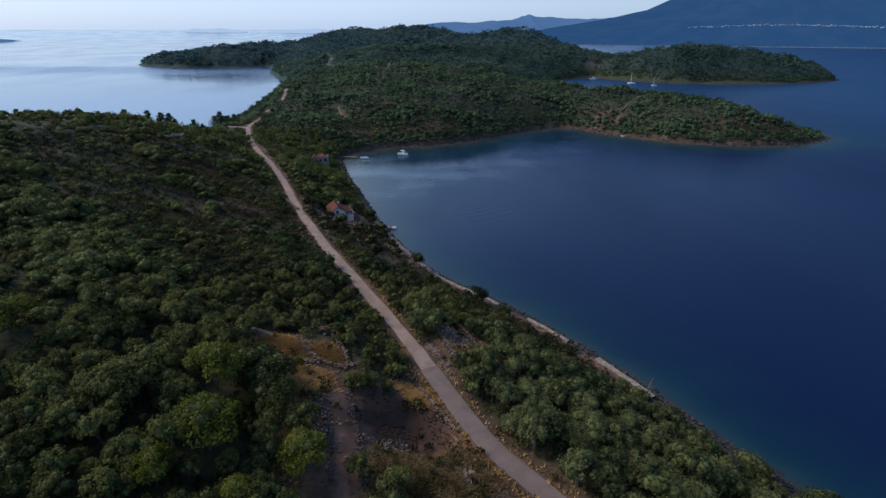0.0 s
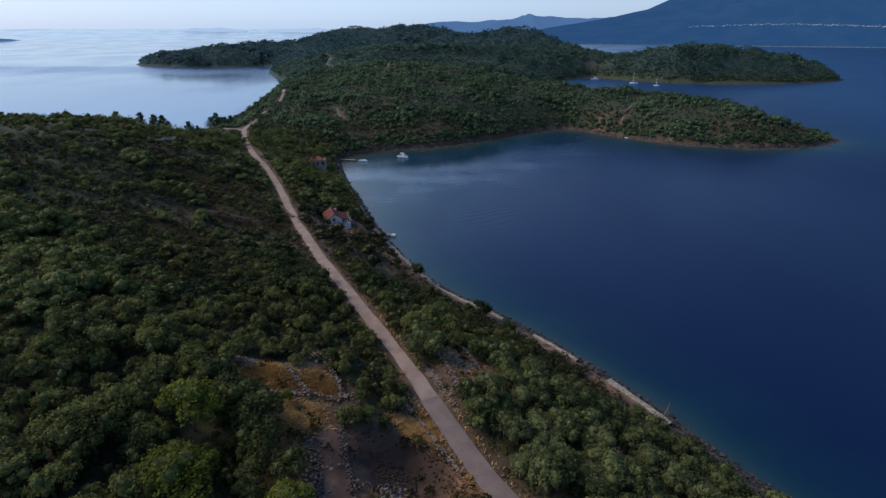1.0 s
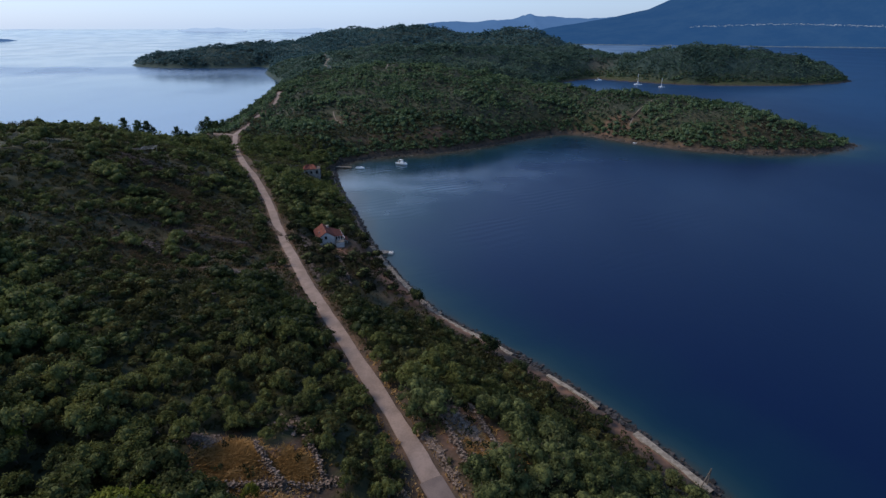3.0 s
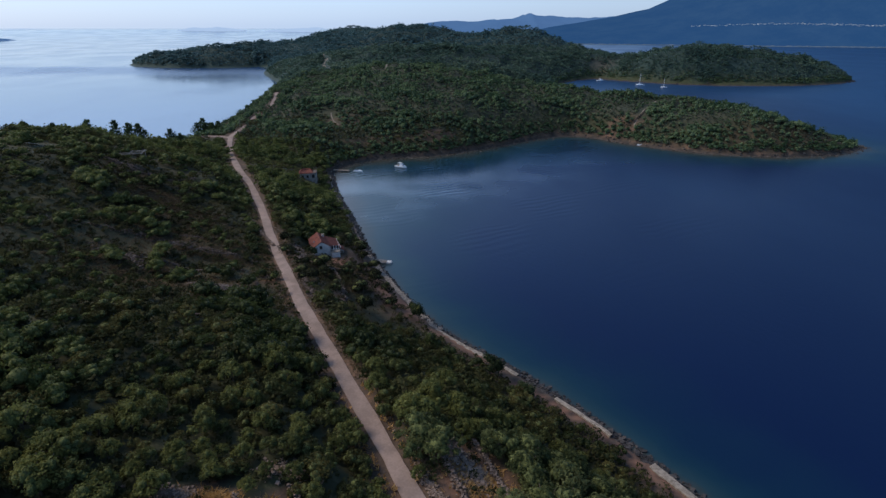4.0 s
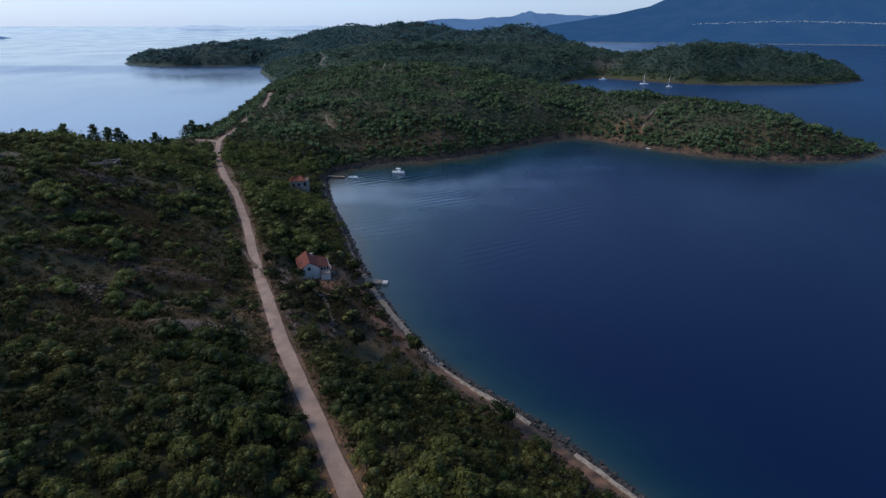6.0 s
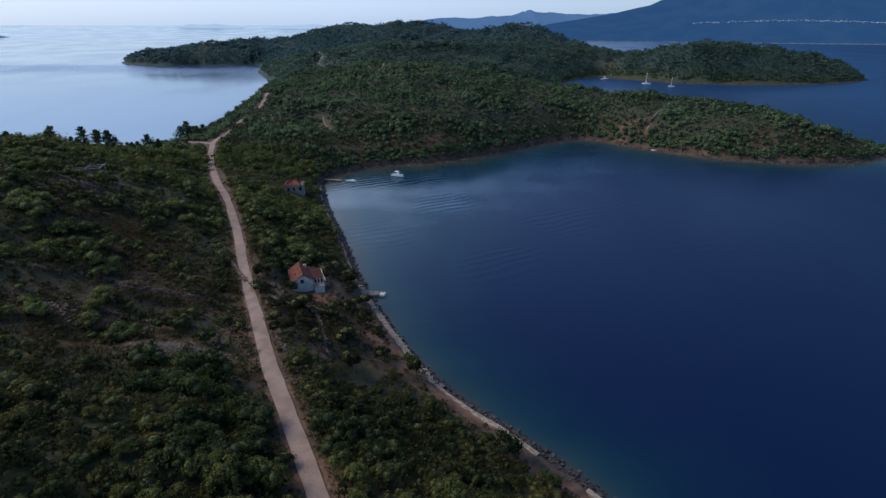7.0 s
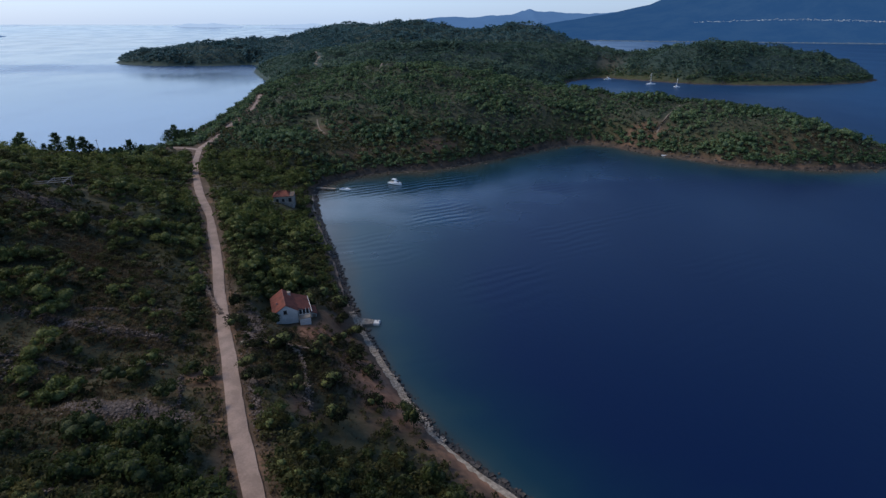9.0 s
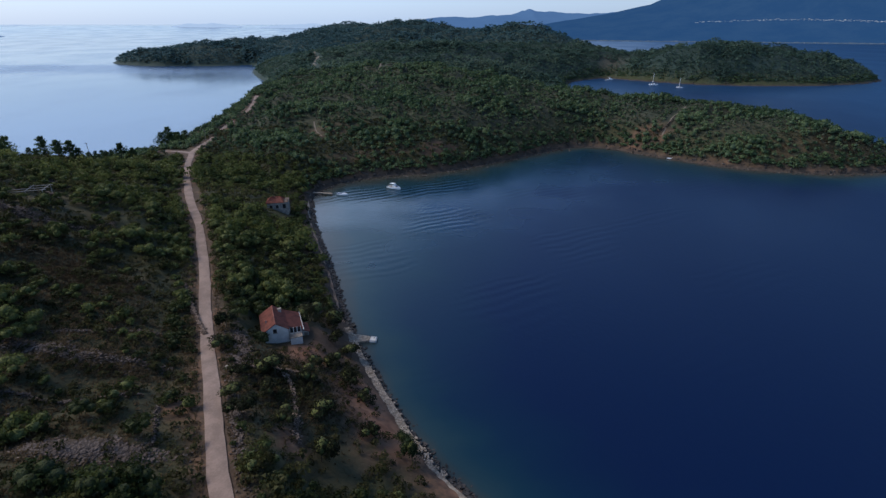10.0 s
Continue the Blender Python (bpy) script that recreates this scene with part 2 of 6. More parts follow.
ROCK_WET = material("shore_rock", (0.018, 0.016, 0.016), (0.055, 0.047, 0.043), 0.5, 0.7, 0.1, 6, random_mix=0.5)
TRACK = material("pale_dirt", (0.275, 0.198, 0.160), (0.195, 0.140, 0.113), 0.35, 0.95, 0.03, 9)
CONCRETE_ROAD = material("worn_concrete_road", (0.178, 0.132, 0.114), (0.136, 0.101, 0.088), 0.45, 0.9, 0.02, 12)
CONCRETE = material("bleached_concrete", (0.29, 0.245, 0.20), (0.15, 0.125, 0.10), 1.6, 0.9, 0.05, 6)
# white plaster kept darker, cloud shade over the house is in the colour
PLASTER = material("white_plaster", (0.62, 0.60, 0.58), (0.46, 0.445, 0.425), 0.7, 0.9, 0.01, 8)
PLASTER_OLD = material("old_grey_plaster", (0.42, 0.40, 0.37), (0.26, 0.245, 0.225), 0.9, 0.95, 0.02, 8)
TILES = material("terracotta_tiles", (0.25, 0.082, 0.056), (0.14, 0.052, 0.040), 1.1, 0.85, 0.02, 9, third=(0.20, 0.072, 0.050))
GLASS_DARK = material("dark_window_glass", (0.015, 0.018, 0.022), (0.02, 0.024, 0.03), 1.0, 0.08, 0, spec=0.5)
WOOD_OLD = material("weathered_wood", (0.12, 0.095, 0.075), (0.20, 0.17, 0.14), 4.0, 0.85, 0.01)
METAL = material("grey_metal", (0.35, 0.36, 0.37), (0.26, 0.27, 0.28), 3.0, 0.45, 0, metal=0.8)
HULL = material("white_gelcoat", (0.80, 0.80, 0.80), (0.70, 0.71, 0.72), 1.5, 0.25, 0, spec=0.5)
CANVAS = material("blue_canvas", (0.04, 0.08, 0.18), (0.06, 0.1, 0.2), 3.0, 0.8)


def ground_material():
    """Dry soil, litter and straw, with bare rock close over the water line."""
    m = material("dry_ground", (0.056, 0.035, 0.023), (0.138, 0.078, 0.048), 0.16, 0.95, 0.20, 9, third=(0.078, 0.051, 0.034), detail=8)
    n, l = m.node_tree.nodes, m.node_tree.links
    b = n["Principled BSDF"]
    old = b.inputs["Base Color"].links[0].from_socket
    geo = n.new("ShaderNodeNewGeometry")
    xyz = n.new("ShaderNodeSeparateXYZ")
    l.new(geo.outputs["Position"], xyz.inputs[0])
    wob = n.new("ShaderNodeTexNoise")
    wob.inputs["Scale"].default_value = 0.35
    l.new(geo.outputs["Position"], wob.inputs["Vector"])
    low = n.new("ShaderNodeMath")
    low.operation = "MULTIPLY_ADD"
    l.new(wob.outputs["Fac"], low.inputs[0])
    low.inputs[1].default_value = 3.6
    l.new(xyz.outputs["Z"], low.inputs[2])
    ramp = n.new("ShaderNodeMapRange")
    ramp.inputs["From Min"].default_value, ramp.inputs["From Max"].default_value = 2.3, 3.5
    ramp.inputs["To Min"].default_value, ramp.inputs["To Max"].default_value = 1.0, 0.0
    l.new(low.outputs[0], ramp.inputs["Value"])
    rock = n.new("ShaderNodeValToRGB")
    rock.color_ramp.elements[0].position, rock.color_ramp.elements[0].color = 0.4, (0.034, 0.027, 0.022, 1)
    rock.color_ramp.elements[1].position, rock.color_ramp.elements[1].color = 0.62, (0.066, 0.051, 0.041, 1)
    l.new(wob.outputs["Fac"], rock.inputs["Fac"])
    mix = n.new("ShaderNodeMix")
    mix.data_type = "RGBA"
    bank = n.new("ShaderNodeAttribute")           # where brush grows down to the water
    bank.attribute_name = "grown_bank"
    open_rock = n.new("ShaderNodeMath")
    open_rock.operation = "MULTIPLY_ADD"
    open_rock.inputs[1].default_value = -1.0
    open_rock.inputs[2].default_value = 1.0
    l.new(bank.outputs["Fac"], open_rock.inputs[0])
    shown = n.new("ShaderNodeMath")
    shown.operation = "MULTIPLY"
    l.new(ramp.outputs[0], shown.inputs[0])
    l.new(open_rock.outputs[0], shown.inputs[1])
    l.new(shown.outputs[0], mix.inputs["Factor"])
    cover = n.new("ShaderNodeAttribute")
    cover.attribute_name = "undergrowth"
    low_green = n.new("ShaderNodeValToRGB")
    low_green.color_ramp.elements[0].position, low_green.color_ramp.elements[0].color = 0.4, (0.030, 0.036, 0.014, 1)
    low_green.color_ramp.elements[1].position, low_green.color_ramp.elements[1].color = 0.62, (0.052, 0.053, 0.023, 1)
    l.new(wob.outputs["Fac"], low_green.inputs["Fac"])
    grown = n.new("ShaderNodeMix")
    grown.data_type = "RGBA"
    part_of = n.new("ShaderNodeMath")
    part_of.operation = "MULTIPLY"
    part_of.inputs[1].default_value = 1.0
    l.new(cover.outputs["Fac"], part_of.inputs[0])
    l.new(part_of.outputs[0], grown.inputs["Factor"])
    l.new(old, grown.inputs["A"])
    hazed_ground = n.new("ShaderNodeMix")             # ground under the far woods, tinted blue-green for haze
    hazed_ground.data_type = "RGBA"
    hazed_ground.inputs["B"].default_value = (0.024, 0.043, 0.036, 1)
    l.new(bank.outputs["Fac"], hazed_ground.inputs["Factor"])
    l.new(low_green.outputs["Color"], hazed_ground.inputs["A"])
    l.new(hazed_ground.outputs["Result"], grown.inputs["B"])
    l.new(grown.outputs["Result"], mix.inputs["A"])
    l.new(rock.outputs["Color"], mix.inputs["B"])
    stripped = n.new("ShaderNodeAttribute")
    stripped.attribute_name = "bare_soil"
    earth = n.new("ShaderNodeValToRGB")
    earth.color_ramp.elements[0].position, earth.color_ramp.elements[0].color = 0.38, (0.140, 0.069, 0.044, 1)
    earth.color_ramp.elements[1].position, earth.color_ramp.elements[1].color = 0.64, (0.255, 0.134, 0.083, 1)
    l.new(wob.outputs["Fac"], earth.inputs["Fac"])
    pit_dark = n.new("ShaderNodeAttribute")          # dark dug earth, with the pit's shade in its colour
    pit_dark.attribute_name = "pit_shade"
    dug = n.new("ShaderNodeMix")
    dug.data_type = "RGBA"
    dug.inputs["B"].default_value = (0.050, 0.029, 0.021, 1)
    l.new(pit_dark.outputs["Fac"], dug.inputs["Factor"])
    l.new(earth.outputs["Color"], dug.inputs["A"])
    last = n.new("ShaderNodeMix")
    last.data_type = "RGBA"
    l.new(stripped.outputs["Fac"], last.inputs["Factor"])
    l.new(mix.outputs["Result"], last.inputs["A"])
    l.new(dug.outputs["Result"], last.inputs["B"])
    l.new(last.outputs["Result"], b.inputs["Base Color"])
    return m


def water_material():
    """Calm sea: the colour of the water by its depth, ripples, and smooth slicks in the lee."""
    m = bpy.data.materials.new("sea_water")
    m.use_nodes = True
    n, l = m.node_tree.nodes, m.node_tree.links
    b = n["Principled BSDF"]
    b.inputs["IOR"].default_value = 1.33
    b.inputs["Specular IOR Level"].default_value = 0.5
    depth = n.new("ShaderNodeAttribute")
    depth.attribute_name = "offshore"
    ramp = n.new("ShaderNodeValToRGB")
    ramp.color_ramp.elements[0].position, ramp.color_ramp.elements[0].color = 0.0, (0.064, 0.056, 0.044, 1)
    ramp.color_ramp.elements[1].position, ramp.color_ramp.elements[1].color = 1.0, (0.00055, 0.0066, 0.037, 1)
    for at, c in ((0.04, (0.033, 0.040, 0.036)), (0.10, (0.012, 0.034, 0.045)), (0.22, (0.004, 0.023, 0.041)), (0.45, (0.0015, 0.014, 0.039))):
        e = ramp.color_ramp.elements.new(at)
        e.color = (*c, 1)
    l.new(depth.outputs["Fac"], ramp.inputs["Fac"])
    outside = n.new("ShaderNodeAttribute")
    outside.attribute_name = "open_sea"
    hazed_water = n.new("ShaderNodeMix")          # haze over the channel and the open sea, put in as a lighter blue
    hazed_water.data_type = "RGBA"
    hazed_water.inputs["B"].default_value = (0.008, 0.036, 0.098, 1)
    l.new(outside.outputs["Fac"], hazed_water.inputs["Factor"])
    l.new(ramp.outputs["Color"], hazed_water.inputs["A"])
    l.new(hazed_water.outputs["Result"], b.inputs["Base Color"])
    geo = n.new("ShaderNodeNewGeometry")
    streak = n.new("ShaderNodeMapping")
    streak.inputs["Scale"].default_value = (1.0, 0.55, 1.0)
    streak.inputs["Rotation"].default_value = (0, 0, radians(25))
    l.new(geo.outputs["Position"], streak.inputs["Vector"])
    slick = n.new("ShaderNodeTexNoise")
    slick.inputs["Scale"].default_value, slick.inputs["Detail"].default_value = 0.011, 4.0
    l.new(streak.outputs[0], slick.inputs["Vector"])
    calm = n.new("ShaderNodeMapRange")
    calm.inputs["From Min"].default_value, calm.inputs["From Max"].default_value = 0.42, 0.6
    calm.inputs["To Min"].default_value, calm.inputs["To Max"].default_value = 0.30, 0.36
    l.new(slick.outputs["Fac"], calm.inputs["Value"])
    chop = n.new("ShaderNodeMath")
    chop.operation = "MULTIPLY_ADD"
    chop.inputs[1].default_value = -0.22
    lee = n.new("ShaderNodeAttribute")           # glassy water in the lee, and out to the west
    lee.attribute_name = "glassy"
    l.new(lee.outputs["Fac"], chop.inputs[0])
    l.new(calm.outputs[0], chop.inputs[2])
    l.new(chop.outputs[0], b.inputs["Roughness"])
    wave = n.new("ShaderNodeTexNoise")
    wave.inputs["Scale"].default_value, wave.inputs["Detail"].default_value = 0.9, 3.0
    l.new(streak.outputs[0], wave.inputs["Vector"])
    bp = n.new("ShaderNodeBump")
    bp.inputs["Distance"].default_value = 0.16
    calmer = n.new("ShaderNodeAttribute")
    calmer.attribute_name = "ripple"
    amount = n.new("ShaderNodeMath")
    amount.operation = "MULTIPLY"
    amount.inputs[1].default_value = 0.8
    l.new(calmer.outputs["Fac"], amount.inputs[0])
    l.new(amount.outputs[0], bp.inputs["Strength"])
    l.new(wave.outputs["Fac"], bp.inputs["Height"])
    swell = n.new("ShaderNodeTexWave")            # trains of low wavelets, a few metres from crest to crest
    swell.inputs["Scale"].default_value, swell.inputs["Distortion"].default_value = 0.085, 7.0
    swell.inputs["Detail"].default_value, swell.inputs["Detail Scale"].default_value = 2.0, 0.6
    slanted = n.new("ShaderNodeMapping")
    slanted.inputs["Rotation"].default_value = (0, 0, radians(62))
    l.new(geo.outputs["Position"], slanted.inputs["Vector"])
    l.new(slanted.outputs[0], swell.inputs["Vector"])
    trains = n.new("ShaderNodeAttribute")
    trains.attribute_name = "wavelets"
    rise = n.new("ShaderNodeBump")
    rise.inputs["Distance"].default_value = 0.16
    l.new(trains.outputs["Fac"], rise.inputs["Strength"])
    l.new(swell.outputs["Fac"], rise.inputs["Height"])
    l.new(bp.outputs["Normal"], rise.inputs["Normal"])
    l.new(rise.outputs["Normal"], b.inputs["Normal"])
    return m


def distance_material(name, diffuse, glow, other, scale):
    """Land so far off that the air before it shines: a plain backdrop, its haze put in as emission."""
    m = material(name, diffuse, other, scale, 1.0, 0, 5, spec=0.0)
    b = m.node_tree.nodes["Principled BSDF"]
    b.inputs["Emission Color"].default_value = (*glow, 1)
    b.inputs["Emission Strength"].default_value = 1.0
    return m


# ---- helpers for meshes ----
def array_mesh(name, verts, faces, mat=None, smooth=False):
    """A mesh from an array of places and an array of faces with the same number of corners."""
    verts, faces = np.asarray(verts, np.float32), np.asarray(faces, np.int32)
    me = bpy.data.meshes.new(name)
    me.vertices.add(len(verts))
    me.vertices.foreach_set("co", verts.ravel())
    k = faces.shape[1]
    me.loops.add(faces.size)
    me.loops.foreach_set("vertex_index", faces.ravel())
    me.polygons.add(len(faces))
    me.polygons.foreach_set("loop_start", np.arange(0, faces.size, k, dtype=np.int32))
    me.polygons.foreach_set("use_smooth", np.full(len(faces), smooth))
    me.update(calc_edges=True)
    me.validate()
    if mat:
        me.materials.append(mat)
    return me


def part(name, data, mat, parent, label=""):
    """Links a mesh or bmesh as one part under a thing."""
    if isinstance(data, bmesh.types.BMesh):
        me = bpy.data.meshes.new(name)
        data.to_mesh(me)
        data.free()
        data = me
    if mat and not data.materials:
        data.materials.append(mat)
    ob = new(name, data)
    ob.parent = parent
    return tagged(ob, label)


def thing(name, m, label, category, group="", kind=""):
    e = new(name)
    e.empty_display_size = 0.3
    e.matrix_world = m
    return tagged(e, label, category, group, kind)


def box(bm, x0, y0, z0, x1, y1, z1, bevel=0.0):
    made = bmesh.ops.create_cube(bm, size=1.0, matrix=Matrix.LocRotScale(((x0 + x1) / 2, (y0 + y1) / 2, (z0 + z1) / 2), None, (x1 - x0, y1 - y0, z1 - z0)))
    if bevel:
        edges = list({e for v in made["verts"] for e in v.link_edges})
        bmesh.ops.bevel(bm, geom=edges, offset=bevel, segments=2, affect="EDGES")
    return bm


def boxed(*a, **k):
    return box(bmesh.new(), *a, **k)


def tube(bm, a, b, r0, r1, sides=7):
    a, b = Vector(a), Vector(b)
    d = b - a
    bmesh.ops.create_cone(bm, cap_ends=True, segments=sides, radius1=r0, radius2=r1, depth=d.length,
                          matrix=Matrix.Translation((a + b) / 2) @ d.to_track_quat("Z", "Y").to_matrix().to_4x4())
    return bm


def stones(rng, places, sizes, flat=0.7):
    """Many uneven blocks as one array of places and faces: eight corners each, pushed about."""
    cube = np.array([(x, y, z) for x in (-1, 1) for y in (-1, 1) for z in (-1, 1)], float) * 0.5
    quad = np.array([(0, 1, 3, 2), (4, 6, 7, 5), (0, 4, 5, 1), (2, 3, 7, 6), (0, 2, 6, 4), (1, 5, 7, 3)])
    n = len(places)
    v = cube[None] * (1 + rng.uniform(-0.35, 0.2, (n, 8, 3)))
    v *= (np.asarray(sizes)[:, None] * rng.uniform(0.7, 1.3, (n, 3)) * (1, 1, flat))[:, None, :]
    a = rng.uniform(0, 2 * math.pi, n)
    c, s = np.cos(a)[:, None], np.sin(a)[:, None]
    x, y = v[..., 0] * c - v[..., 1] * s, v[..., 0] * s + v[..., 1] * c
    v = np.stack([x, y, v[..., 2]], -1) + np.asarray(places)[:, None, :]
    f = quad[None] + (np.arange(n) * 8)[:, None, None]
    return v.reshape(-1, 3), f.reshape(-1, 4)


def web(bm):
    """Joins the separate tubes of a trunk with small webs of bark where they come closest, so that it is one piece."""
    bm.verts.ensure_lookup_table()
    left, groups = set(bm.verts), []
    while left:
        todo, got = [left.pop()], []
        while todo:
            v = todo.pop()
            got.append(v)
            for e in v.link_edges:
                o = e.other_vert(v)
                if o in left:
                    left.discard(o)
                    todo.append(o)
        groups.append(got)
    groups.sort(key=len, reverse=True)
    groups.sort(key=lambda g: min(v.co.z for v in g))
    whole = list(groups[0])
    for g in groups[1:]:
        a, b = min(((v, w) for v in g for w in whole), key=lambda p: (p[0].co - p[1].co).length_squared)
        c = a.link_edges[0].other_vert(a)
        bm.faces.new((b, a, c))
        whole += g
    return bm

# ---- road line: x, y, height ----
ROAD = [(98, -88, 12.4), (76, -45, 12.4), (57, -12, 12.5), (40, 14, 12.6), (26, 31, 13.0), (13.1, 47, 13.6), (7.1, 53.9, 14.2), (3.9, 58.8, 14.6), (-2.2, 70.2, 15.8), (-6.2, 78.2, 16.1), (-18.3, 101.6, 15.4),
        (-27.3, 119.5, 14.5), (-34, 133.3, 13.8), (-40.5, 147.7, 12.9), (-49.2, 167, 12.7), (-54.3, 179.8, 12.7), (-61.5, 195.5, 12.9), (-70, 213.8, 13.0),
        (-85, 242, 13.0), (-100, 274, 13.0), (-107.8, 295, 13.0), (-111.8, 309.4, 13.1), (-112.6, 329, 13.5), (-115.6, 357, 14.8), (-116.5, 395, 17.2), (-124, 433, 19.0), (-134, 475, 20.5)]
SPUR = [(-110.5, 303, 13.05), (-117, 306, 13.0), (-125, 308, 12.8)]
ROAD_LINE = smooth_line(ROAD, 2.0)
SPUR_LINE = smooth_line(SPUR, 2.0)
# footpaths on the hills: x, y
PATHS = [[(-122, 620), (-126, 645), (-139, 676), (-143, 700), (-141, 718), (-150, 742), (-157, 764)], [(-51.4, 473), (-51.5, 495), (-50, 514), (-47, 530)], [(-68, 353), (-66, 346), (-61, 335), (-55, 329)], [(118, 362), (126, 372), (138, 384)]]
PATH_LINES = [smooth_line(p, 3.0) for p in PATHS]


def road_distance(x, y):
    """Metres from the middle of the road, and the road's height there."""
    x, y = np.asarray(x, float), np.asarray(y, float)
    best, height = np.full(x.shape, 1e9), np.zeros(x.shape)
    for px, py, pz in np.vstack([ROAD_LINE, SPUR_LINE]):
        d = np.hypot(x - px, y - py)
        near = d < best
        best, height = np.where(near, d, best), np.where(near, pz, height)
    return best, height


def ground_height(x, y, d=None):
    d = shore_distance(x, y) if d is None else d
    z = land_height(x, y, d)
    # low shelf behind the quay, rising gently to the grove
    shelf = np.clip((np.asarray(y) - 50) / 8, 0, 1) * np.clip((148 - np.asarray(y)) / 24, 0, 1) * np.clip((np.asarray(x) + 34) / 12, 0, 1)
    z = z * (1 - shelf * (1 - np.interp(d, (0, 1.5, 4, 10, 18, 26), (0.8, 0.45, 0.36, 0.45, 0.72, 1.0))) * (d > 0))
    r, rz = road_distance(x, y)
    k = np.clip((r - 2.6) / 9.0, 0, 1)
    k = k * k * (3 - 2 * k)
    z = rz * (1 - k) + z * k
    # level ground under the house
    u, v = np.asarray(x) + 32.5, np.asarray(y) - 166.5
    pad = np.clip(1.6 - np.hypot(u, v) / 6.0, 0, 1)
    z = z * (1 - pad) + 7.4 * pad
    # quarried pit beside the road, cut below the terrace
    pit = np.exp(-(((np.asarray(x) + 4.8) / 6.6) ** 2 + ((np.asarray(y) - 56.4) / 5.2) ** 2) ** 5)
    return z - 2.8 * pit * np.clip((r - 3.5) / 3, 0, 1)


def spread(lo, hi, fine_lo, fine_hi, fine, grow, most):
    """Grid lines: even and fine in the middle, wider and wider outwards."""
    mid = list(np.arange(fine_lo, fine_hi + fine / 2, fine))
    out, step, v = [], fine, fine_hi
    while v < hi:
        step = min(step * grow, most)
        v += step
        out.append(v)
    back, step, v = [], fine, fine_lo
    while v > lo:
        step = min(step * grow, most)
        v -= step
        back.append(v)
    return np.array(back[::-1] + mid + out)


def sheet(name, xs, ys, z, mat, smooth=True):
    X, Y = np.meshgrid(xs, ys)
    verts = np.stack([X, Y, z], -1).reshape(-1, 3)
    w = len(xs)
    i = (np.arange(len(ys) - 1)[:, None] * w + np.arange(w - 1)[None]).ravel()
    return array_mesh(name, verts, np.stack([i, i + 1, i + w + 1, i + w], -1), mat, smooth)


# openings in the scrub: x, y, half width, half depth, turn, chance that a plant stays
CLEARINGS = [(3.2, 55, 3.6, 6, 30, 0.0), (2.5, 46, 6.5, 9, 28, 0.0), (-23.8, 66.2, 5.2, 5.4, 0, 0.01), (-17.3, 67.0, 4.2, 4.8, 0, 0.02), (-18.0, 60.6, 4.2, 4.6, 0, 0.02), (-5, 54.5, 8.6, 9.0, 25, 0.0), (-15, 50, 4.6, 13, 12, 0.03), (-3.6, 63.8, 3.8, 2.2, -24, 0.05), (3.0, 79.5, 4.6, 5.4, 25, 0.02), (26.0, 65.2, 2.9, 5.4, 20, 0.03), (28.2, 57.8, 3.7, 3.8, 0, 0.03),
             (3.6, 78, 5, 7, 30, 0.08), ] + [
             (-62, 131, 15, 6, -10, 0.45), (-46, 122.6, 10.5, 4.4, 12, 0.06), (-60, 141.8, 15, 4.6, 4, 0.10), (-42.5, 132.5, 3.6, 6.5, 20, 0.25), (-93, 184.5, 10, 4, 12, 0.15), (-72, 170, 14, 8, -15, 0.45),
             (-27, 146, 8, 10, 30, 0.28), (-17, 154, 6, 10, 35, 0.05), (-30, 164, 6, 7, 20, 0.06), (-38, 152, 4, 14, 28, 0.12), (-9, 141, 3, 6, 35, 0.2), (-26, 144, 13, 17, 24, 0.13), (-22, 158, 8, 12, 24, 0.10)] + [
             (110, 362, 16, 9, 20, 0.45), (190, 328, 40, 7, 5, 0.8), (-60, 338, 16, 8, 30, 0.6), (-35, 322, 22, 4.5, 22, 0.6), (-4, 331, 10, 4, 30, 0.4), (-66, 341, 5, 5, 0, 0.6), (-95, 200, 16, 9, 0, 0.75), (216, 790, 20, 16, 0, 0.45)]


def keep_chance(x, y):
    c = np.ones(np.shape(x))
    for cx, cy, a, b, turn, keep in CLEARINGS:
        k, s = math.cos(radians(turn)), math.sin(radians(turn))
        u, v = ((x - cx) * k + (y - cy) * s) / a, (-(x - cx) * s + (y - cy) * k) / b
        c = np.where(u * u + v * v < 1 + 0.35 * np.sin(3 * np.arctan2(v, u) + cx), np.minimum(c, keep), c)
    return c


# ---- ground and sea ----
gx = spread(-700, 700, -135, 62, 1.8, 1.06, 12)
gy = spread(-300, 1620, 34, 330, 1.8, 1.05, 12)
GX, GY = np.meshgrid(gx, gy)
GD = shore_distance(GX, GY)
GZ = ground_height(GX, GY, GD)
GR, _ = road_distance(GX, GY)
GZ = GZ - 0.12 * (GR < 2.6)
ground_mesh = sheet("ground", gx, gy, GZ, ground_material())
cover = ground_mesh.attributes.new("undergrowth", "FLOAT", "POINT")
lush = (keep_chance(GX, GY) - 0.25) / 0.75 * np.clip((GR - 2.5) / 3, 0, 1) * np.where(GY > 300, np.clip((GD - 2) / 3, 0, 1), np.clip((GD - 4) / 6, 0, 1)) * np.where((GY > 310) & (GY < 610), 0.92, 1)
# more green on the near slope, darkening the ground for cloud shade
lush = np.maximum(lush, 0.8 * np.clip((GY - 96) / 8, 0, 1) * np.clip((GR - 3) / 2, 0, 1) * np.clip((GD - 9) / 4, 0, 1) * (GY < 300))
lush = np.where(GY > 600, 1.0, 0.9 * lush)
cover.data.foreach_set("value", np.clip(lush, 0, 1).astype(np.float32).ravel())
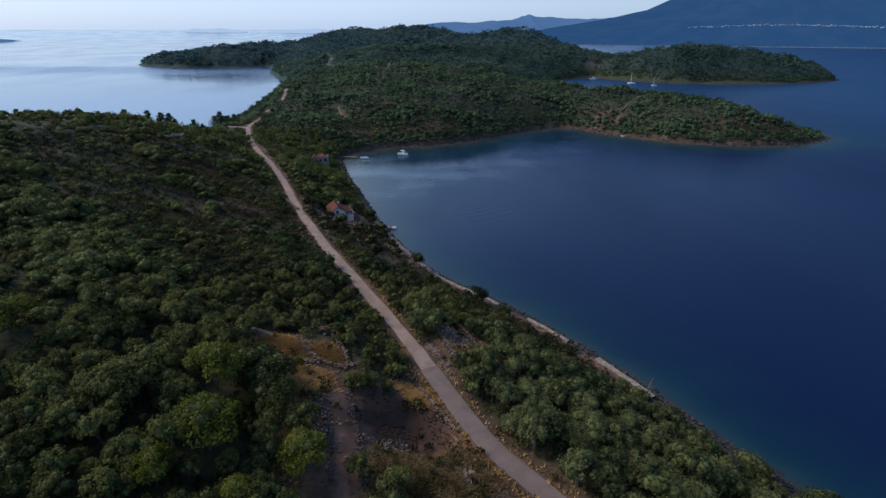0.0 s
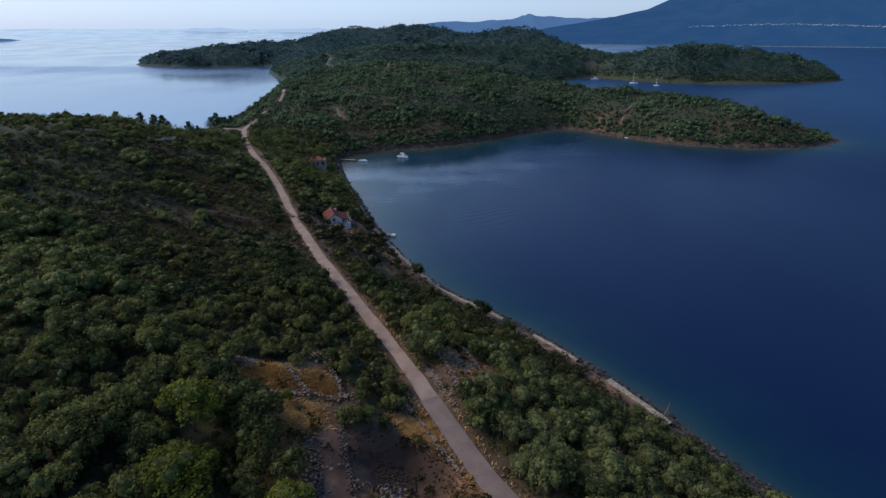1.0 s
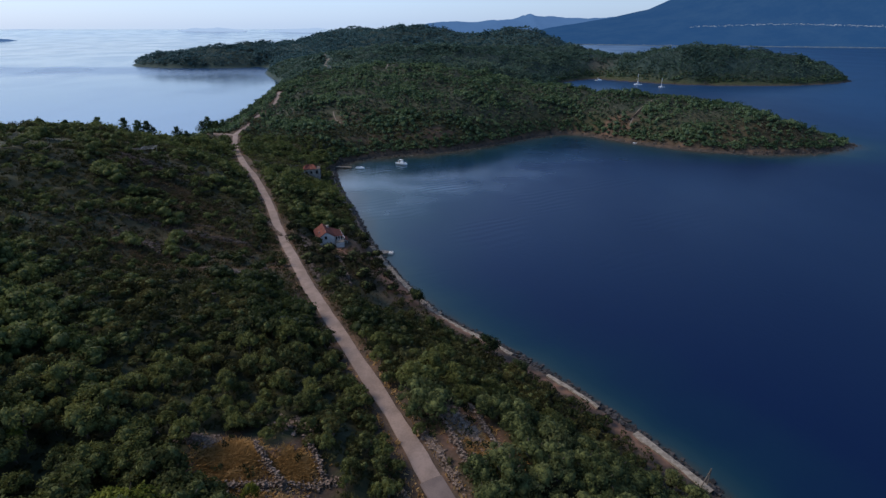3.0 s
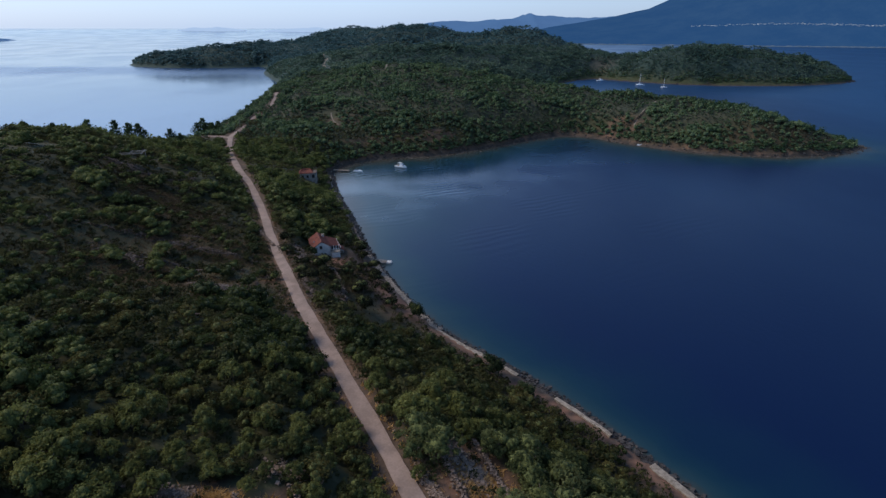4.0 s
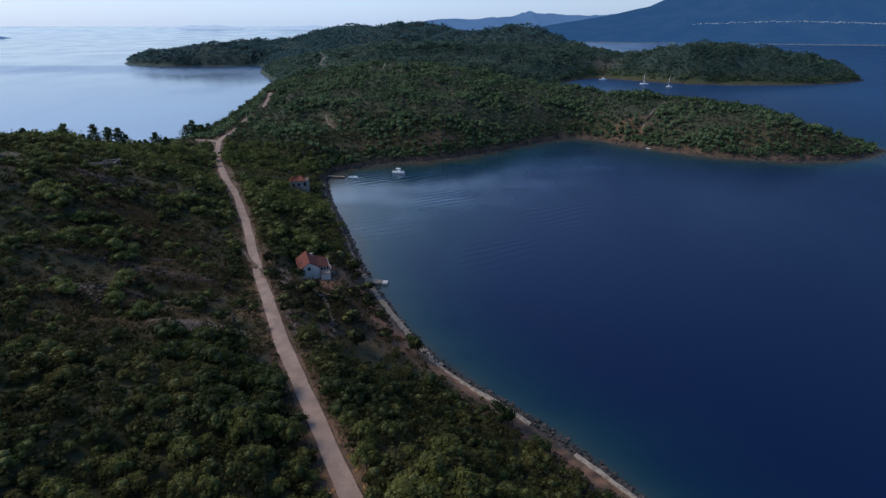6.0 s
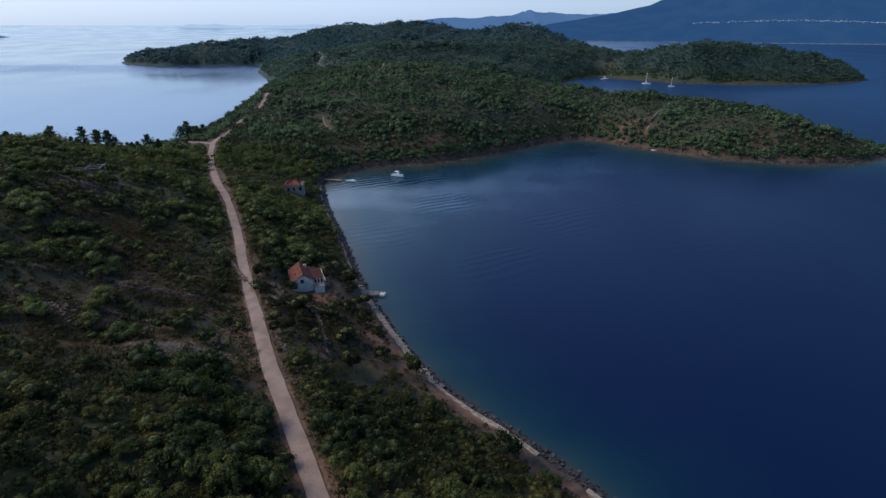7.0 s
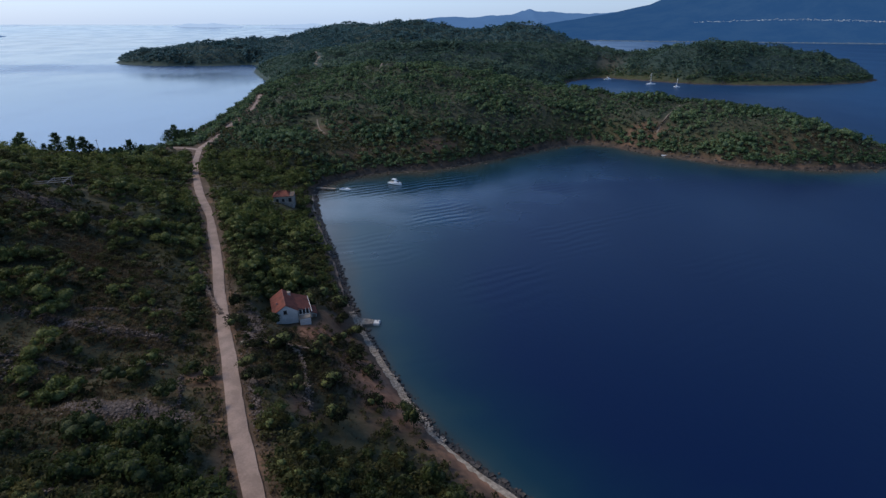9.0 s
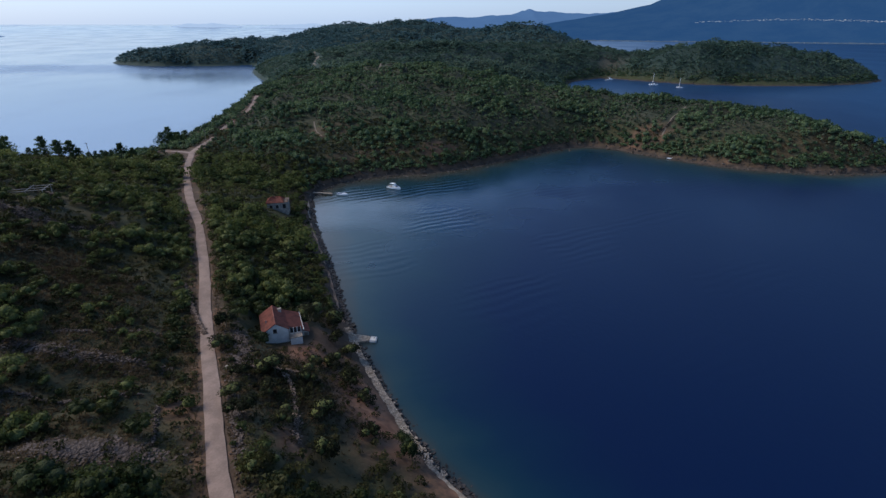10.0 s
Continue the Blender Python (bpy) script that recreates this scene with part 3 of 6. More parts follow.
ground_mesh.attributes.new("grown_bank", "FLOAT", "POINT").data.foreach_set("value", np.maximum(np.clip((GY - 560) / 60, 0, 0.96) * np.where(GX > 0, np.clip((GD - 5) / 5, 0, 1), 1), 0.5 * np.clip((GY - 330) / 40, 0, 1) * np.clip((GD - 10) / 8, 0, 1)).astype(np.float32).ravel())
bare = np.zeros(GX.shape)                        # earth laid bare: between the walls, above the quay, round the house
for bx, by, ba, bb, turn in ((-14.4, 58.0, 1.4, 6.0, 17), (-11.4, 48.0, 1.4, 7.0, 16), (0.6, 58.0, 1.2, 9.0, 31), (4.4, 54.6, 1.0, 4.8, 36), (26.4, 66.4, 1.2, 2.4, 20), (28.2, 58.6, 1.6, 1.6, 0), (2.5, 79.5, 4.0, 5.0, 25), (-13.6, 147.5, 3.4, 7.0, 32), (-10.5, 141.5, 2.2, 4, 35), (-23.6, 133.5, 1.6, 3.6, 20), (-29, 160, 4, 4, 0), (3.6, 77, 2.2, 6, 28), (-5.6, 58.2, 7.0, 4.8, -4), (-15.5, 150, 3.0, 8, 28), (-41, 137, 1.2, 2.8, 20), (-24, 66.3, 2.6, 2.8, 0), (-17.4, 67.7, 2.0, 1.9, 0), (-18.2, 60.6, 1.8, 2.6, 0), (-4, 331, 10, 3, 30), (108, 366, 9, 5, 20), (150, 332, 22, 2.6, -8), (216, 789, 18, 14, 0), (18.6, 110, 1.0, 13, 52), (33, 92.6, 1.1, 10, 38), (4.2, 129, 1.3, 9, 45)):
    k, q = math.cos(radians(turn)), math.sin(radians(turn))
    u, w = ((GX - bx) * k + (GY - by) * q) / ba, (-(GX - bx) * q + (GY - by) * k) / bb
    bare = np.maximum(bare, np.clip(1.6 - 1.1 * np.hypot(u, w), 0, 1) * (1 if by < 300 else 0.18))
ground_mesh.attributes.new("bare_soil", "FLOAT", "POINT").data.foreach_set("value", bare.astype(np.float32).ravel())
# earth darkened over the pit, where its cut face and floor lie shaded
dug = np.clip(1.8 - 1.2 * np.hypot((GX + 5.6) / 7.2, (GY - 58.2) / 4.8) + 0.3 * wave_noise(GX, GY, 5, 19, 2), 0, 1)
ground_mesh.attributes.new("pit_shade", "FLOAT", "POINT").data.foreach_set("value", dug.astype(np.float32).ravel())
ground = tagged(new("ground", ground_mesh), "dry brown island soil with litter and rocky shore", "ground", kind="structure")

sx = spread(-6500, 6500, -70, 260, 3.4, 1.09, 400)
sy = spread(-900, 5600, 40, 380, 3.4, 1.08, 300)
SX, SY = np.meshgrid(sx, sy)
SD = -shore_distance(SX, SY)
far_off = np.clip((np.hypot(SX, SY) - 2300) / 2700, 0, 1)
SZ = 38.0 * far_off ** 2
sea_mesh = sheet("water", sx, sy, SZ, water_material())
depth = sea_mesh.attributes.new("offshore", "FLOAT", "POINT")
wobble = wave_noise(SX, SY, 30, 21) * 3.0 * np.clip(SD / 12, 0, 1)
depth.data.foreach_set("value", np.clip((SD + wobble) / (25.0 + 50.0 * np.clip((SY - 285) / 25, 0, 1) * (SX < 300) + 120.0 * np.exp(-((SX + 30) / 60) ** 2 - ((SY - 262) / 55) ** 2)), 0, 1).astype(np.float32).ravel())
chop = sea_mesh.attributes.new("open_sea", "FLOAT", "POINT")
chop.data.foreach_set("value", np.clip(np.maximum(np.clip((-SX - 120) / 60, 0, 1), np.clip((SX - 230) / 160, 0, 1) + np.clip((SY - 560) / 120, 0, 1) * (SX > 100)), 0, 1).astype(np.float32).ravel())
west = np.clip((-SX - 120) / 60, 0, 1)
lee = np.clip(1.5 - np.hypot((SX + 5) / 62, (SY - 290 - 0.45 * SX) / 40) + 0.35 * wave_noise(SX, SY * 1.6, 60, 24), 0, 1)
sea_mesh.attributes.new("glassy", "FLOAT", "POINT").data.foreach_set("value", np.maximum(west * (0.95 - 0.65 * np.clip((SY - 800) / 80, 0, 1) * np.clip((1015 - SY) / 40, 0, 1)), 0.8 * lee).astype(np.float32).ravel())
trains = 0.45 * np.clip(wave_noise(SX, SY, 62, 27, 2) - 0.25, 0, 0.5) * np.clip(1.6 - np.hypot((SX - 25) / 75, (SY - 275) / 85), 0, 1) + 0.5 * np.clip(1.3 - np.hypot((SX + 14) / 32, (SY - 297 - 0.35 * SX) / 12), 0, 1)
sea_mesh.attributes.new("wavelets", "FLOAT", "POINT").data.foreach_set("value", np.clip(trains, 0, 0.8).astype(np.float32).ravel())
ripple = sea_mesh.attributes.new("ripple", "FLOAT", "POINT")
still = np.clip(1.4 - np.hypot((SX + 18) / 55, (SY - 272 - 0.25 * SX) / 34), 0, 1)
fretted = np.clip(1.2 - np.hypot((SX + 12) / 45, (SY - 298 - 0.3 * SX) / 11), 0, 1) + np.clip(wave_noise(SX, SY, 70, 23) - 0.35, 0, 0.5)
ripple.data.foreach_set("value", np.clip((0.10 - 0.09 * np.minimum(still, 1) * (1 - lee) + 0.45 * lee + 0.22 * fretted + (0.30 + 1.1 * np.clip((SX - 10) / 50, 0, 1)) * np.clip(1.3 - SD / 34, 0, 1) * np.clip((SY - 262) / 20, 0, 1) * (SX < 260) * (SY < 400) + 0.6 * np.clip((SX - 240) / 80, 0, 1)) * (1 - 0.6 * west) + 0.7 * west * np.clip((SY - 700) / 150, 0, 1) * np.clip((1150 - SY) / 200, 0, 1), 0.0, 1.5).astype(np.float32).ravel())
water = tagged(new("water", sea_mesh), "calm deep blue sea with turquoise shallows", "sea", kind="structure")


def ribbon(name, line, half, lift, mat, thick=0.25, ragged=0.0, seed=3):
    """A band along a line of x, y, z, with a slight crown and sides that go into the ground."""
    rng = np.random.RandomState(seed)
    line = np.asarray(line, float)
    way = np.gradient(line[:, :2], axis=0)
    way /= np.linalg.norm(way, axis=1)[:, None]
    side = np.stack([way[:, 1], -way[:, 0]], -1)
    n = len(line)
    wl = half + ragged * np.convolve(rng.uniform(-1, 1, n + 4), np.ones(5) / 5, "valid")
    wr = half + ragged * np.convolve(rng.uniform(-1, 1, n + 4), np.ones(5) / 5, "valid")
    rows = []
    for k, dz in ((-1, -thick), (-1, 0), (-0.5, 0.04), (0, 0.05), (0.5, 0.04), (1, 0), (1, -thick)):
        w = wl if k < 0 else wr
        xy = line[:, :2] + side * (k * w)[:, None]
        rows.append(np.column_stack([xy, line[:, 2] + lift + dz]))
    verts = np.stack(rows, 1).reshape(-1, 3)
    m = len(rows)
    i = (np.arange(n - 1)[:, None] * m + np.arange(m - 1)[None]).ravel()
    return array_mesh(name, verts, np.stack([i, i + 1, i + m + 1, i + m], -1), mat, False)


joint = int(np.argmin(np.hypot(ROAD_LINE[:, 0] + 2.2, ROAD_LINE[:, 1] - 70.2)))
tagged(new("road_concrete", ribbon("road_concrete", ROAD_LINE[:joint + 1], 1.45, 0.03, CONCRETE_ROAD, ragged=0.12)), "worn grey concrete road section", "road", kind="structure")
def stretch(a, b):
    return ROAD_LINE[joint:][(ROAD_LINE[joint:, 1] >= a) & (ROAD_LINE[joint:, 1] <= b)]


tagged(new("road_dirt", ribbon("road_dirt", stretch(0, 336), 1.2, 0.05, TRACK, ragged=0.4)), "pale beige gravel track across the neck", "road", kind="structure")
for a, b in ((346, 369), (386, 446)):            # past the fork only the stretches the camera sees are built
    tagged(new("road_dirt", ribbon("road_dirt", stretch(a, b), 1.15, 0.1, TRACK, ragged=0.7, seed=a)), "pale gravel track seen between the scrub of the hill", "road", kind="structure")
tagged(new("road_spur", ribbon("road_spur", SPUR_LINE, 1.2, 0.02, TRACK, ragged=0.4)), "pale gravel spur leaving the track", "road", kind="structure")

TRODDEN = material("trodden_soil", (0.19, 0.155, 0.12), (0.13, 0.106, 0.082), 0.3, 0.95, 0.03, 8)
for line, wide in zip(PATH_LINES, (1.25, 0.6, 0.34, 0.4)):
    z = ground_height(line[:, 0], line[:, 1])
    tagged(new("footpath", ribbon("footpath", np.column_stack([line, z]), wide, 0.15, TRODDEN, thick=0.6, ragged=0.5)), "pale trodden path through the scrub", "path", kind="structure")


# ---- far land across the channel, a plain backdrop ----
def range_height(u, v, deep, height, seed):
    z = height(u) * np.sin(np.minimum(v, 0.62) / 0.62 * math.pi / 2) ** 1.1
    return z * (1 + 0.16 * wave_noise(u, v * deep, deep * 0.5, seed, 4) * np.clip(1.1 - v, 0, 1)) - 3


def far_range(name, x0, x1, y0, deep, height, mat, seed, label):
    """Far hills as one relief. height(u) gives the crest's height over its length in metres across."""
    us, vs = np.linspace(x0, x1, 220), np.linspace(0, 1, 40)
    U, V = np.meshgrid(us, vs)
    z = range_height(U, V, deep, height, seed)
    verts = np.stack([U, y0(U) + V * deep, z], -1).reshape(-1, 3)
    w = len(us)
    i = (np.arange(len(vs) - 1)[:, None] * w + np.arange(w - 1)[None]).ravel()
    me = array_mesh(name, verts, np.stack([i, i + 1, i + w + 1, i + w], -1), mat, True)
    return tagged(new(name, me), label, "hills", kind="structure")


def steps_of(pairs):
    xs, zs = zip(*pairs)
    return lambda u: np.interp(u, xs, zs)


# blue of the far land is haze, painted as glow and tint
MOUNTAIN = distance_material("haze_blue_forested_mountain", (0.007, 0.014, 0.022), (0.012, 0.044, 0.120), (0.013, 0.022, 0.028), 0.012)
RIDGES = distance_material("haze_blue_far_ridges", (0.02, 0.035, 0.05), (0.046, 0.098, 0.215), (0.022, 0.04, 0.06), 0.003)
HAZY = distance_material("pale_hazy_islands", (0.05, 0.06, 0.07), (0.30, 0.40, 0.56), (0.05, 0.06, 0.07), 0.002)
CREST = steps_of([(300, 30), (560, 50), (800, 80), (1000, 112), (1200, 156), (1500, 300), (2100, 620), (2700, 800), (3600, 900)])
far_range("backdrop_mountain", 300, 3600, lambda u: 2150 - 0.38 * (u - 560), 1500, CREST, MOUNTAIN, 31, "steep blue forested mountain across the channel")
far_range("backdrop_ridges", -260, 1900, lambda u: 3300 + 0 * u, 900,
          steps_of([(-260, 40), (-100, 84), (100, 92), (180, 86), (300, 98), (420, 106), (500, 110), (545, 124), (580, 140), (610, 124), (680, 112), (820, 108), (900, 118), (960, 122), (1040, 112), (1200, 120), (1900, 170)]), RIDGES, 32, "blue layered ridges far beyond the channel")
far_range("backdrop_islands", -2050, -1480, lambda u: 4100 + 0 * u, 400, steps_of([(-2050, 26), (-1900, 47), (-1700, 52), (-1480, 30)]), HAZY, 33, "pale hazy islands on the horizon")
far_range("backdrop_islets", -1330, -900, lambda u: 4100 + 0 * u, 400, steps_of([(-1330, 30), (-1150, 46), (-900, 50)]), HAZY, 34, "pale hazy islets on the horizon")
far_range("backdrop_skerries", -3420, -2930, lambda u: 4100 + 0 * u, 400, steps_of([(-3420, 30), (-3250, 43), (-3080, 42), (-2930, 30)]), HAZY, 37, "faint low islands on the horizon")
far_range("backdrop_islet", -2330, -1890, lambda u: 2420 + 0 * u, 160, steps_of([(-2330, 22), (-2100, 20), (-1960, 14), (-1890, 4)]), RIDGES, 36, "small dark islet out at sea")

# pale houses strung along the mountain's road, and the pale rim of its shore
rng = np.random.RandomState(35)
town, rim = [], []
for u in np.linspace(1010, 2100, 210):
    v = np.linspace(0, 0.6, 120)
    z = range_height(np.full(v.shape, u), v, 1500, CREST, 31)
    k = int(np.argmax(z > 66 + 4 * math.sin(u / 90)))
    if u > 1180 or rng.uniform() < 0.7:
        for _ in range(3 if u > 1300 else 2):
            town.append((u + rng.uniform(-5, 5), 2150 - 0.38 * (u - 560) + v[k] * 1500 - 8, z[k] + rng.uniform(-2.5, 2.5)))
for u in rng.uniform(1560, 2150, 34):         # a few houses higher up
    v = np.linspace(0, 0.6, 120)
    z = range_height(np.full(v.shape, u), v, 1500, CREST, 31)
    k = int(np.argmax(z > rng.uniform(95, 150)))
    town.append((u, 2150 - 0.38 * (u - 560) + v[k] * 1500 - 8, z[k]))
for u in np.linspace(500, 2300, 420):
    rim.append((u, 2150 - 0.38 * (u - 560) - 1, 0.8 + rng.uniform(-0.5, 0.5)))
v, f = stones(rng, town, rng.uniform(1.8, 5.5, len(town)), 0.4)
# far walls and shore glow faintly too, for the haze before them
PALE = distance_material("haze_lit_far_walls", (0.30, 0.29, 0.28), (0.06, 0.085, 0.13), (0.22, 0.21, 0.20), 0.02)
tagged(new("far_town", array_mesh("far_town", v, f, PALE)), "pale houses strung along the mountain road", "town", kind="stuff")
v, f = stones(rng, rim, rng.uniform(5, 9, len(rim)), 0.5)
tagged(new("far_shore", array_mesh("far_shore", v, f, distance_material("hazed_far_shore_rock", (0.10, 0.10, 0.10), (0.035, 0.06, 0.10), (0.07, 0.07, 0.07), 0.02))), "pale rocky rim of the far shore", "rocks", kind="stuff")


# ---- quay along the bay ----
bay = smooth_line(COAST_BAY, 1.5)
bay = bay[(bay[:, 1] > 44) & (bay[:, 1] < 285) & (bay[:, 0] < 70)]
quay_line = np.column_stack([bay, np.full(len(bay), 0.75)])
way = np.gradient(bay, axis=0)
way /= np.linalg.norm(way, axis=1)[:, None]
inland = np.stack([-way[:, 1], way[:, 0]], -1)
quay_line[:, :2] += inland * 0.75


def quay_piece(a, b, half, label, mat=None):
    seg = quay_line[(quay_line[:, 1] >= a) & (quay_line[:, 1] <= b)]
    tagged(new("quay", ribbon("quay", seg, half, 0.0, mat or CONCRETE, thick=1.6, ragged=0.5, seed=int(a))), label, "quay", "quay along the bay", "structure")


for a, b, half in ((46, 56, 0.5), (62, 67.5, 0.5), (81.5, 95, 0.55), (100.5, 112, 0.42), (118.5, 139, 0.48), (141, 178, 1.25), (181, 210, 0.45), (214, 250, 0.5), (253, 283, 0.6)):
    quay_piece(a, b, half, "low bleached concrete quay along the waterline" if b < 180 or a > 240 else "low grey rubble quay along the waterline", None if b < 180 or a > 240 else STONE)

rng = np.random.RandomState(12)
k = np.where((bay[:, 1] > 136) & (bay[:, 1] < 180))[0]
k = k[rng.randint(0, len(k), 1500)]
pos = bay[k] + inland[k] * rng.uniform(-0.3, 2.3, 1500)[:, None] + rng.uniform(-0.5, 0.5, (1500, 2))
v, f = stones(rng, np.column_stack([pos, np.full(1500, 0.78)]), rng.uniform(0.12, 0.36, 1500))
tagged(new("quay_gravel", array_mesh("quay_gravel", v, f, material("sandy_gravel", (0.33, 0.275, 0.225), (0.20, 0.165, 0.135), 1.0, 0.95, 0.03, 6, random_mix=0.5))), "sandy gravel and small stones lying on the quay", "gravel", kind="stuff")
rng = np.random.RandomState(11)
k = rng.randint(0, len(bay), 7000)
off = rng.normal(-0.35, 0.5, 7000)
pos = bay[k] + inland[k] * off[:, None] + rng.uniform(-0.7, 0.7, (7000, 2))
v, f = stones(rng, np.column_stack([pos, np.clip(0.05 + off * 0.1, -0.25, 0.3)]), rng.uniform(0.3, 0.8, 7000) * rng.uniform(0.4, 1, 7000), 0.95)
tagged(new("shore_rocks", array_mesh("shore_rocks", v, f, ROCK_WET)), "dark wet boulders along the quay", "rocks", kind="stuff")
full = smooth_line(COAST_BAY + COAST_NORTH, 2.5)
full = full[(full[:, 1] > 282) & (full[:, 1] < 860)]
k = rng.randint(0, len(full), 5200)
pos = full[k] + rng.normal(0, 1.9, (5200, 2))
v, f = stones(rng, np.column_stack([pos, ground_height(pos[:, 0], pos[:, 1]).clip(-0.1, 3)]), rng.uniform(0.25, 1.5, 5200) * rng.uniform(0.4, 1, 5200), 0.8)
tagged(new("coast_rocks", array_mesh("coast_rocks", v, f, material("brown_coast_rock", (0.042, 0.034, 0.029), (0.095, 0.076, 0.062), 0.3, 0.9, 0.1, 6, random_mix=0.5))), "brown broken rocks along the bay's far shore", "rocks", kind="stuff")

# ---- vegetation ----
def icosphere(level):
    bm = bmesh.new()
    bmesh.ops.create_icosphere(bm, subdivisions=level, radius=1.0)
    v = np.array([x.co for x in bm.verts])
    f = np.array([[q.index for q in p.verts] for p in bm.faces])
    bm.free()
    return v, f


ICO1 = icosphere(1)


def crown_arrays(rng, leaves, leaf, width, height, lift, lobes, fine_core=True, spiky=0.0, upward=0.15):
    """Leaf sprays on the lobes of a crown, and the shaded core: two pairs of places and triangles. Width and height in metres."""
    cs, rs = [], []
    for i in range(lobes):
        a, q = rng.uniform(0, 2 * math.pi), math.sqrt(rng.uniform(0.0, 1.0))
        r = rng.uniform(0.15, 0.42) * (1.1 - 0.3 * q) * math.sqrt(6.5 / max(lobes, 5))
        cs.append((math.cos(a) * q * (0.5 - r * 0.55) * width, math.sin(a) * q * (0.5 - r * 0.55) * width, lift + height * (0.42 + 0.30 * (1 - q * q) * rng.uniform(0.6, 1.15))))
        rs.append((r * width, r * width, r * height * rng.uniform(0.95, 1.5)))
    cs, rs = np.array(cs), np.array(rs)
    pick = rng.randint(0, lobes, leaves)
    d = rng.normal(0, 1, (leaves, 3))
    d[:, 2] = np.abs(d[:, 2]) * 1.15 - 0.55 * rng.uniform(0, 1, leaves)
    d /= np.linalg.norm(d, axis=1)[:, None]
    wave = rng.uniform(-3.2, 3.2, (lobes, 3))
    uneven = 1 + 0.16 * np.sin((d * wave[pick]).sum(1) * 2.2 + pick)
    p = cs[pick] + rs[pick] * d * uneven[:, None] * rng.uniform(0.84, 1.22 + spiky, leaves)[:, None]
    nrm = d + rng.normal(0, 0.55, (leaves, 3)) + (0, 0, upward)
    nrm /= np.linalg.norm(nrm, axis=1)[:, None]
    t = np.cross(nrm, rng.normal(0, 1, (leaves, 3)))
    t /= np.linalg.norm(t, axis=1)[:, None]
    b = np.cross(nrm, t)
    s = leaf * rng.uniform(0.6, 1.35, leaves)[:, None]
    lv = np.stack([p - t * s * 0.5 - b * s * 0.3, p + t * s * 0.5 - b * s * 0.3, p + b * s * 0.6], 1).reshape(-1, 3)
    lf = np.arange(leaves * 3).reshape(-1, 3)
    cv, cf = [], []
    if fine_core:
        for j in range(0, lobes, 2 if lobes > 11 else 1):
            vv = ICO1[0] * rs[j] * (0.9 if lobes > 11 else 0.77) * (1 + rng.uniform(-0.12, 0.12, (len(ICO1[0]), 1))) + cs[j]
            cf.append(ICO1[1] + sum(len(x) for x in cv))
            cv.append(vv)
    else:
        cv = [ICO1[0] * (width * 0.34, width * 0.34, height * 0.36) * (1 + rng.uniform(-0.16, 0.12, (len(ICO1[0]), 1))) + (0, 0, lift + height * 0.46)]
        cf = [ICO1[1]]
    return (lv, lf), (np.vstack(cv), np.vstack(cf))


def trunk_mesh(rng, height, radius, spread_r, limbs=3):
    bm = bmesh.new()
    lean = Vector((rng.uniform(-0.15, 0.15), rng.uniform(-0.15, 0.15), 0)) * height
    tube(bm, (0, 0, -0.35), Vector((0, 0, height * 0.5)) + lean * 0.5, radius, radius * 0.75, 5)
    top = Vector((0, 0, height * 0.48)) + lean * 0.5
    for i in range(limbs):
        a = 2 * math.pi * (i + rng.uniform(-0.3, 0.3)) / limbs
        mid = top + Vector((math.cos(a) * spread_r * 0.5, math.sin(a) * spread_r * 0.5, height * 0.25))
        tube(bm, top, mid, radius * 0.6, radius * 0.4, 4)
        tube(bm, mid, mid + Vector((math.cos(a) * spread_r * 0.4, math.sin(a) * spread_r * 0.4, height * 0.22)), radius * 0.4, radius * 0.15, 4)
    return web(bm)


def tree_kind(name, seed, leaf_mat, leaves, leaf, width, height, lift, lobes, trunk_r, label, category, group, variants=4, spiky=0.0):
    """Several trees of one kind, each with trunk, shaded inner crown and leaves. They stand far below the ground until copied."""
    made = []
    for i in range(variants):
        rng = np.random.RandomState(seed + i)
        w, h = width * rng.uniform(0.88, 1.15), height * rng.uniform(0.85, 1.15)
        root = thing(name, pose(0, 0, 0), label, category, group)
        part("trunk", trunk_mesh(rng, lift + h * 0.8, trunk_r, w * 0.35), BARK, root)
        (lv, lf), (cv, cf) = crown_arrays(rng, leaves, leaf, w, h, lift, lobes, True, spiky)
        crown = part("crown", array_mesh("crown", lv, lf, leaf_mat), None, root)
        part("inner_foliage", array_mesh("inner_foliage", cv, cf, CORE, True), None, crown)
        made.append(root)
    return made


def plant(kinds, places, rng, smallest=0.75, largest=1.25):
    """Puts the trees of a kind at places of x, y, size: the first of each variant is moved, the rest are copies."""
    used = set()
    for x, y, s in places:
        src = kinds[rng.randint(len(kinds))]
        z = float(ground_height(np.array([x]), np.array([y]))[0]) - 0.08
        sc = s * rng.uniform(smallest, largest)
        m = pose(x, y, z, rng.uniform(-5, 5), rng.uniform(-5, 5), rng.uniform(0, 360))
        if src.name in used:
            ob = copy_thing(src, m)
        else:
            used.add(src.name)
            ob = src
            ob.matrix_basis = m
        ob.scale = (sc, sc, sc * rng.uniform(0.88, 1.12))
    for src in kinds:
        if src.name not in used:
            for o in (*src.children_recursive, src):
                bpy.data.objects.remove(o)


def in_view(x, y):
    """Whether the walk ever sees that stretch of ground, with a margin."""
    ok = np.zeros(np.shape(x), bool)
    for cy in (0, 20, 40, 60, 75):
        dy = y - cy
        ok |= (dy > 33) & (np.abs(x + 1) < 0.84 * (dy * 0.92 + 27) + 9)
    return ok


# how far from the water the trees stand along the bay
SHORE_STRETCH = (60, 62, 63, 66, 67, 75, 77, 93, 95, 101, 103, 114, 118, 140)
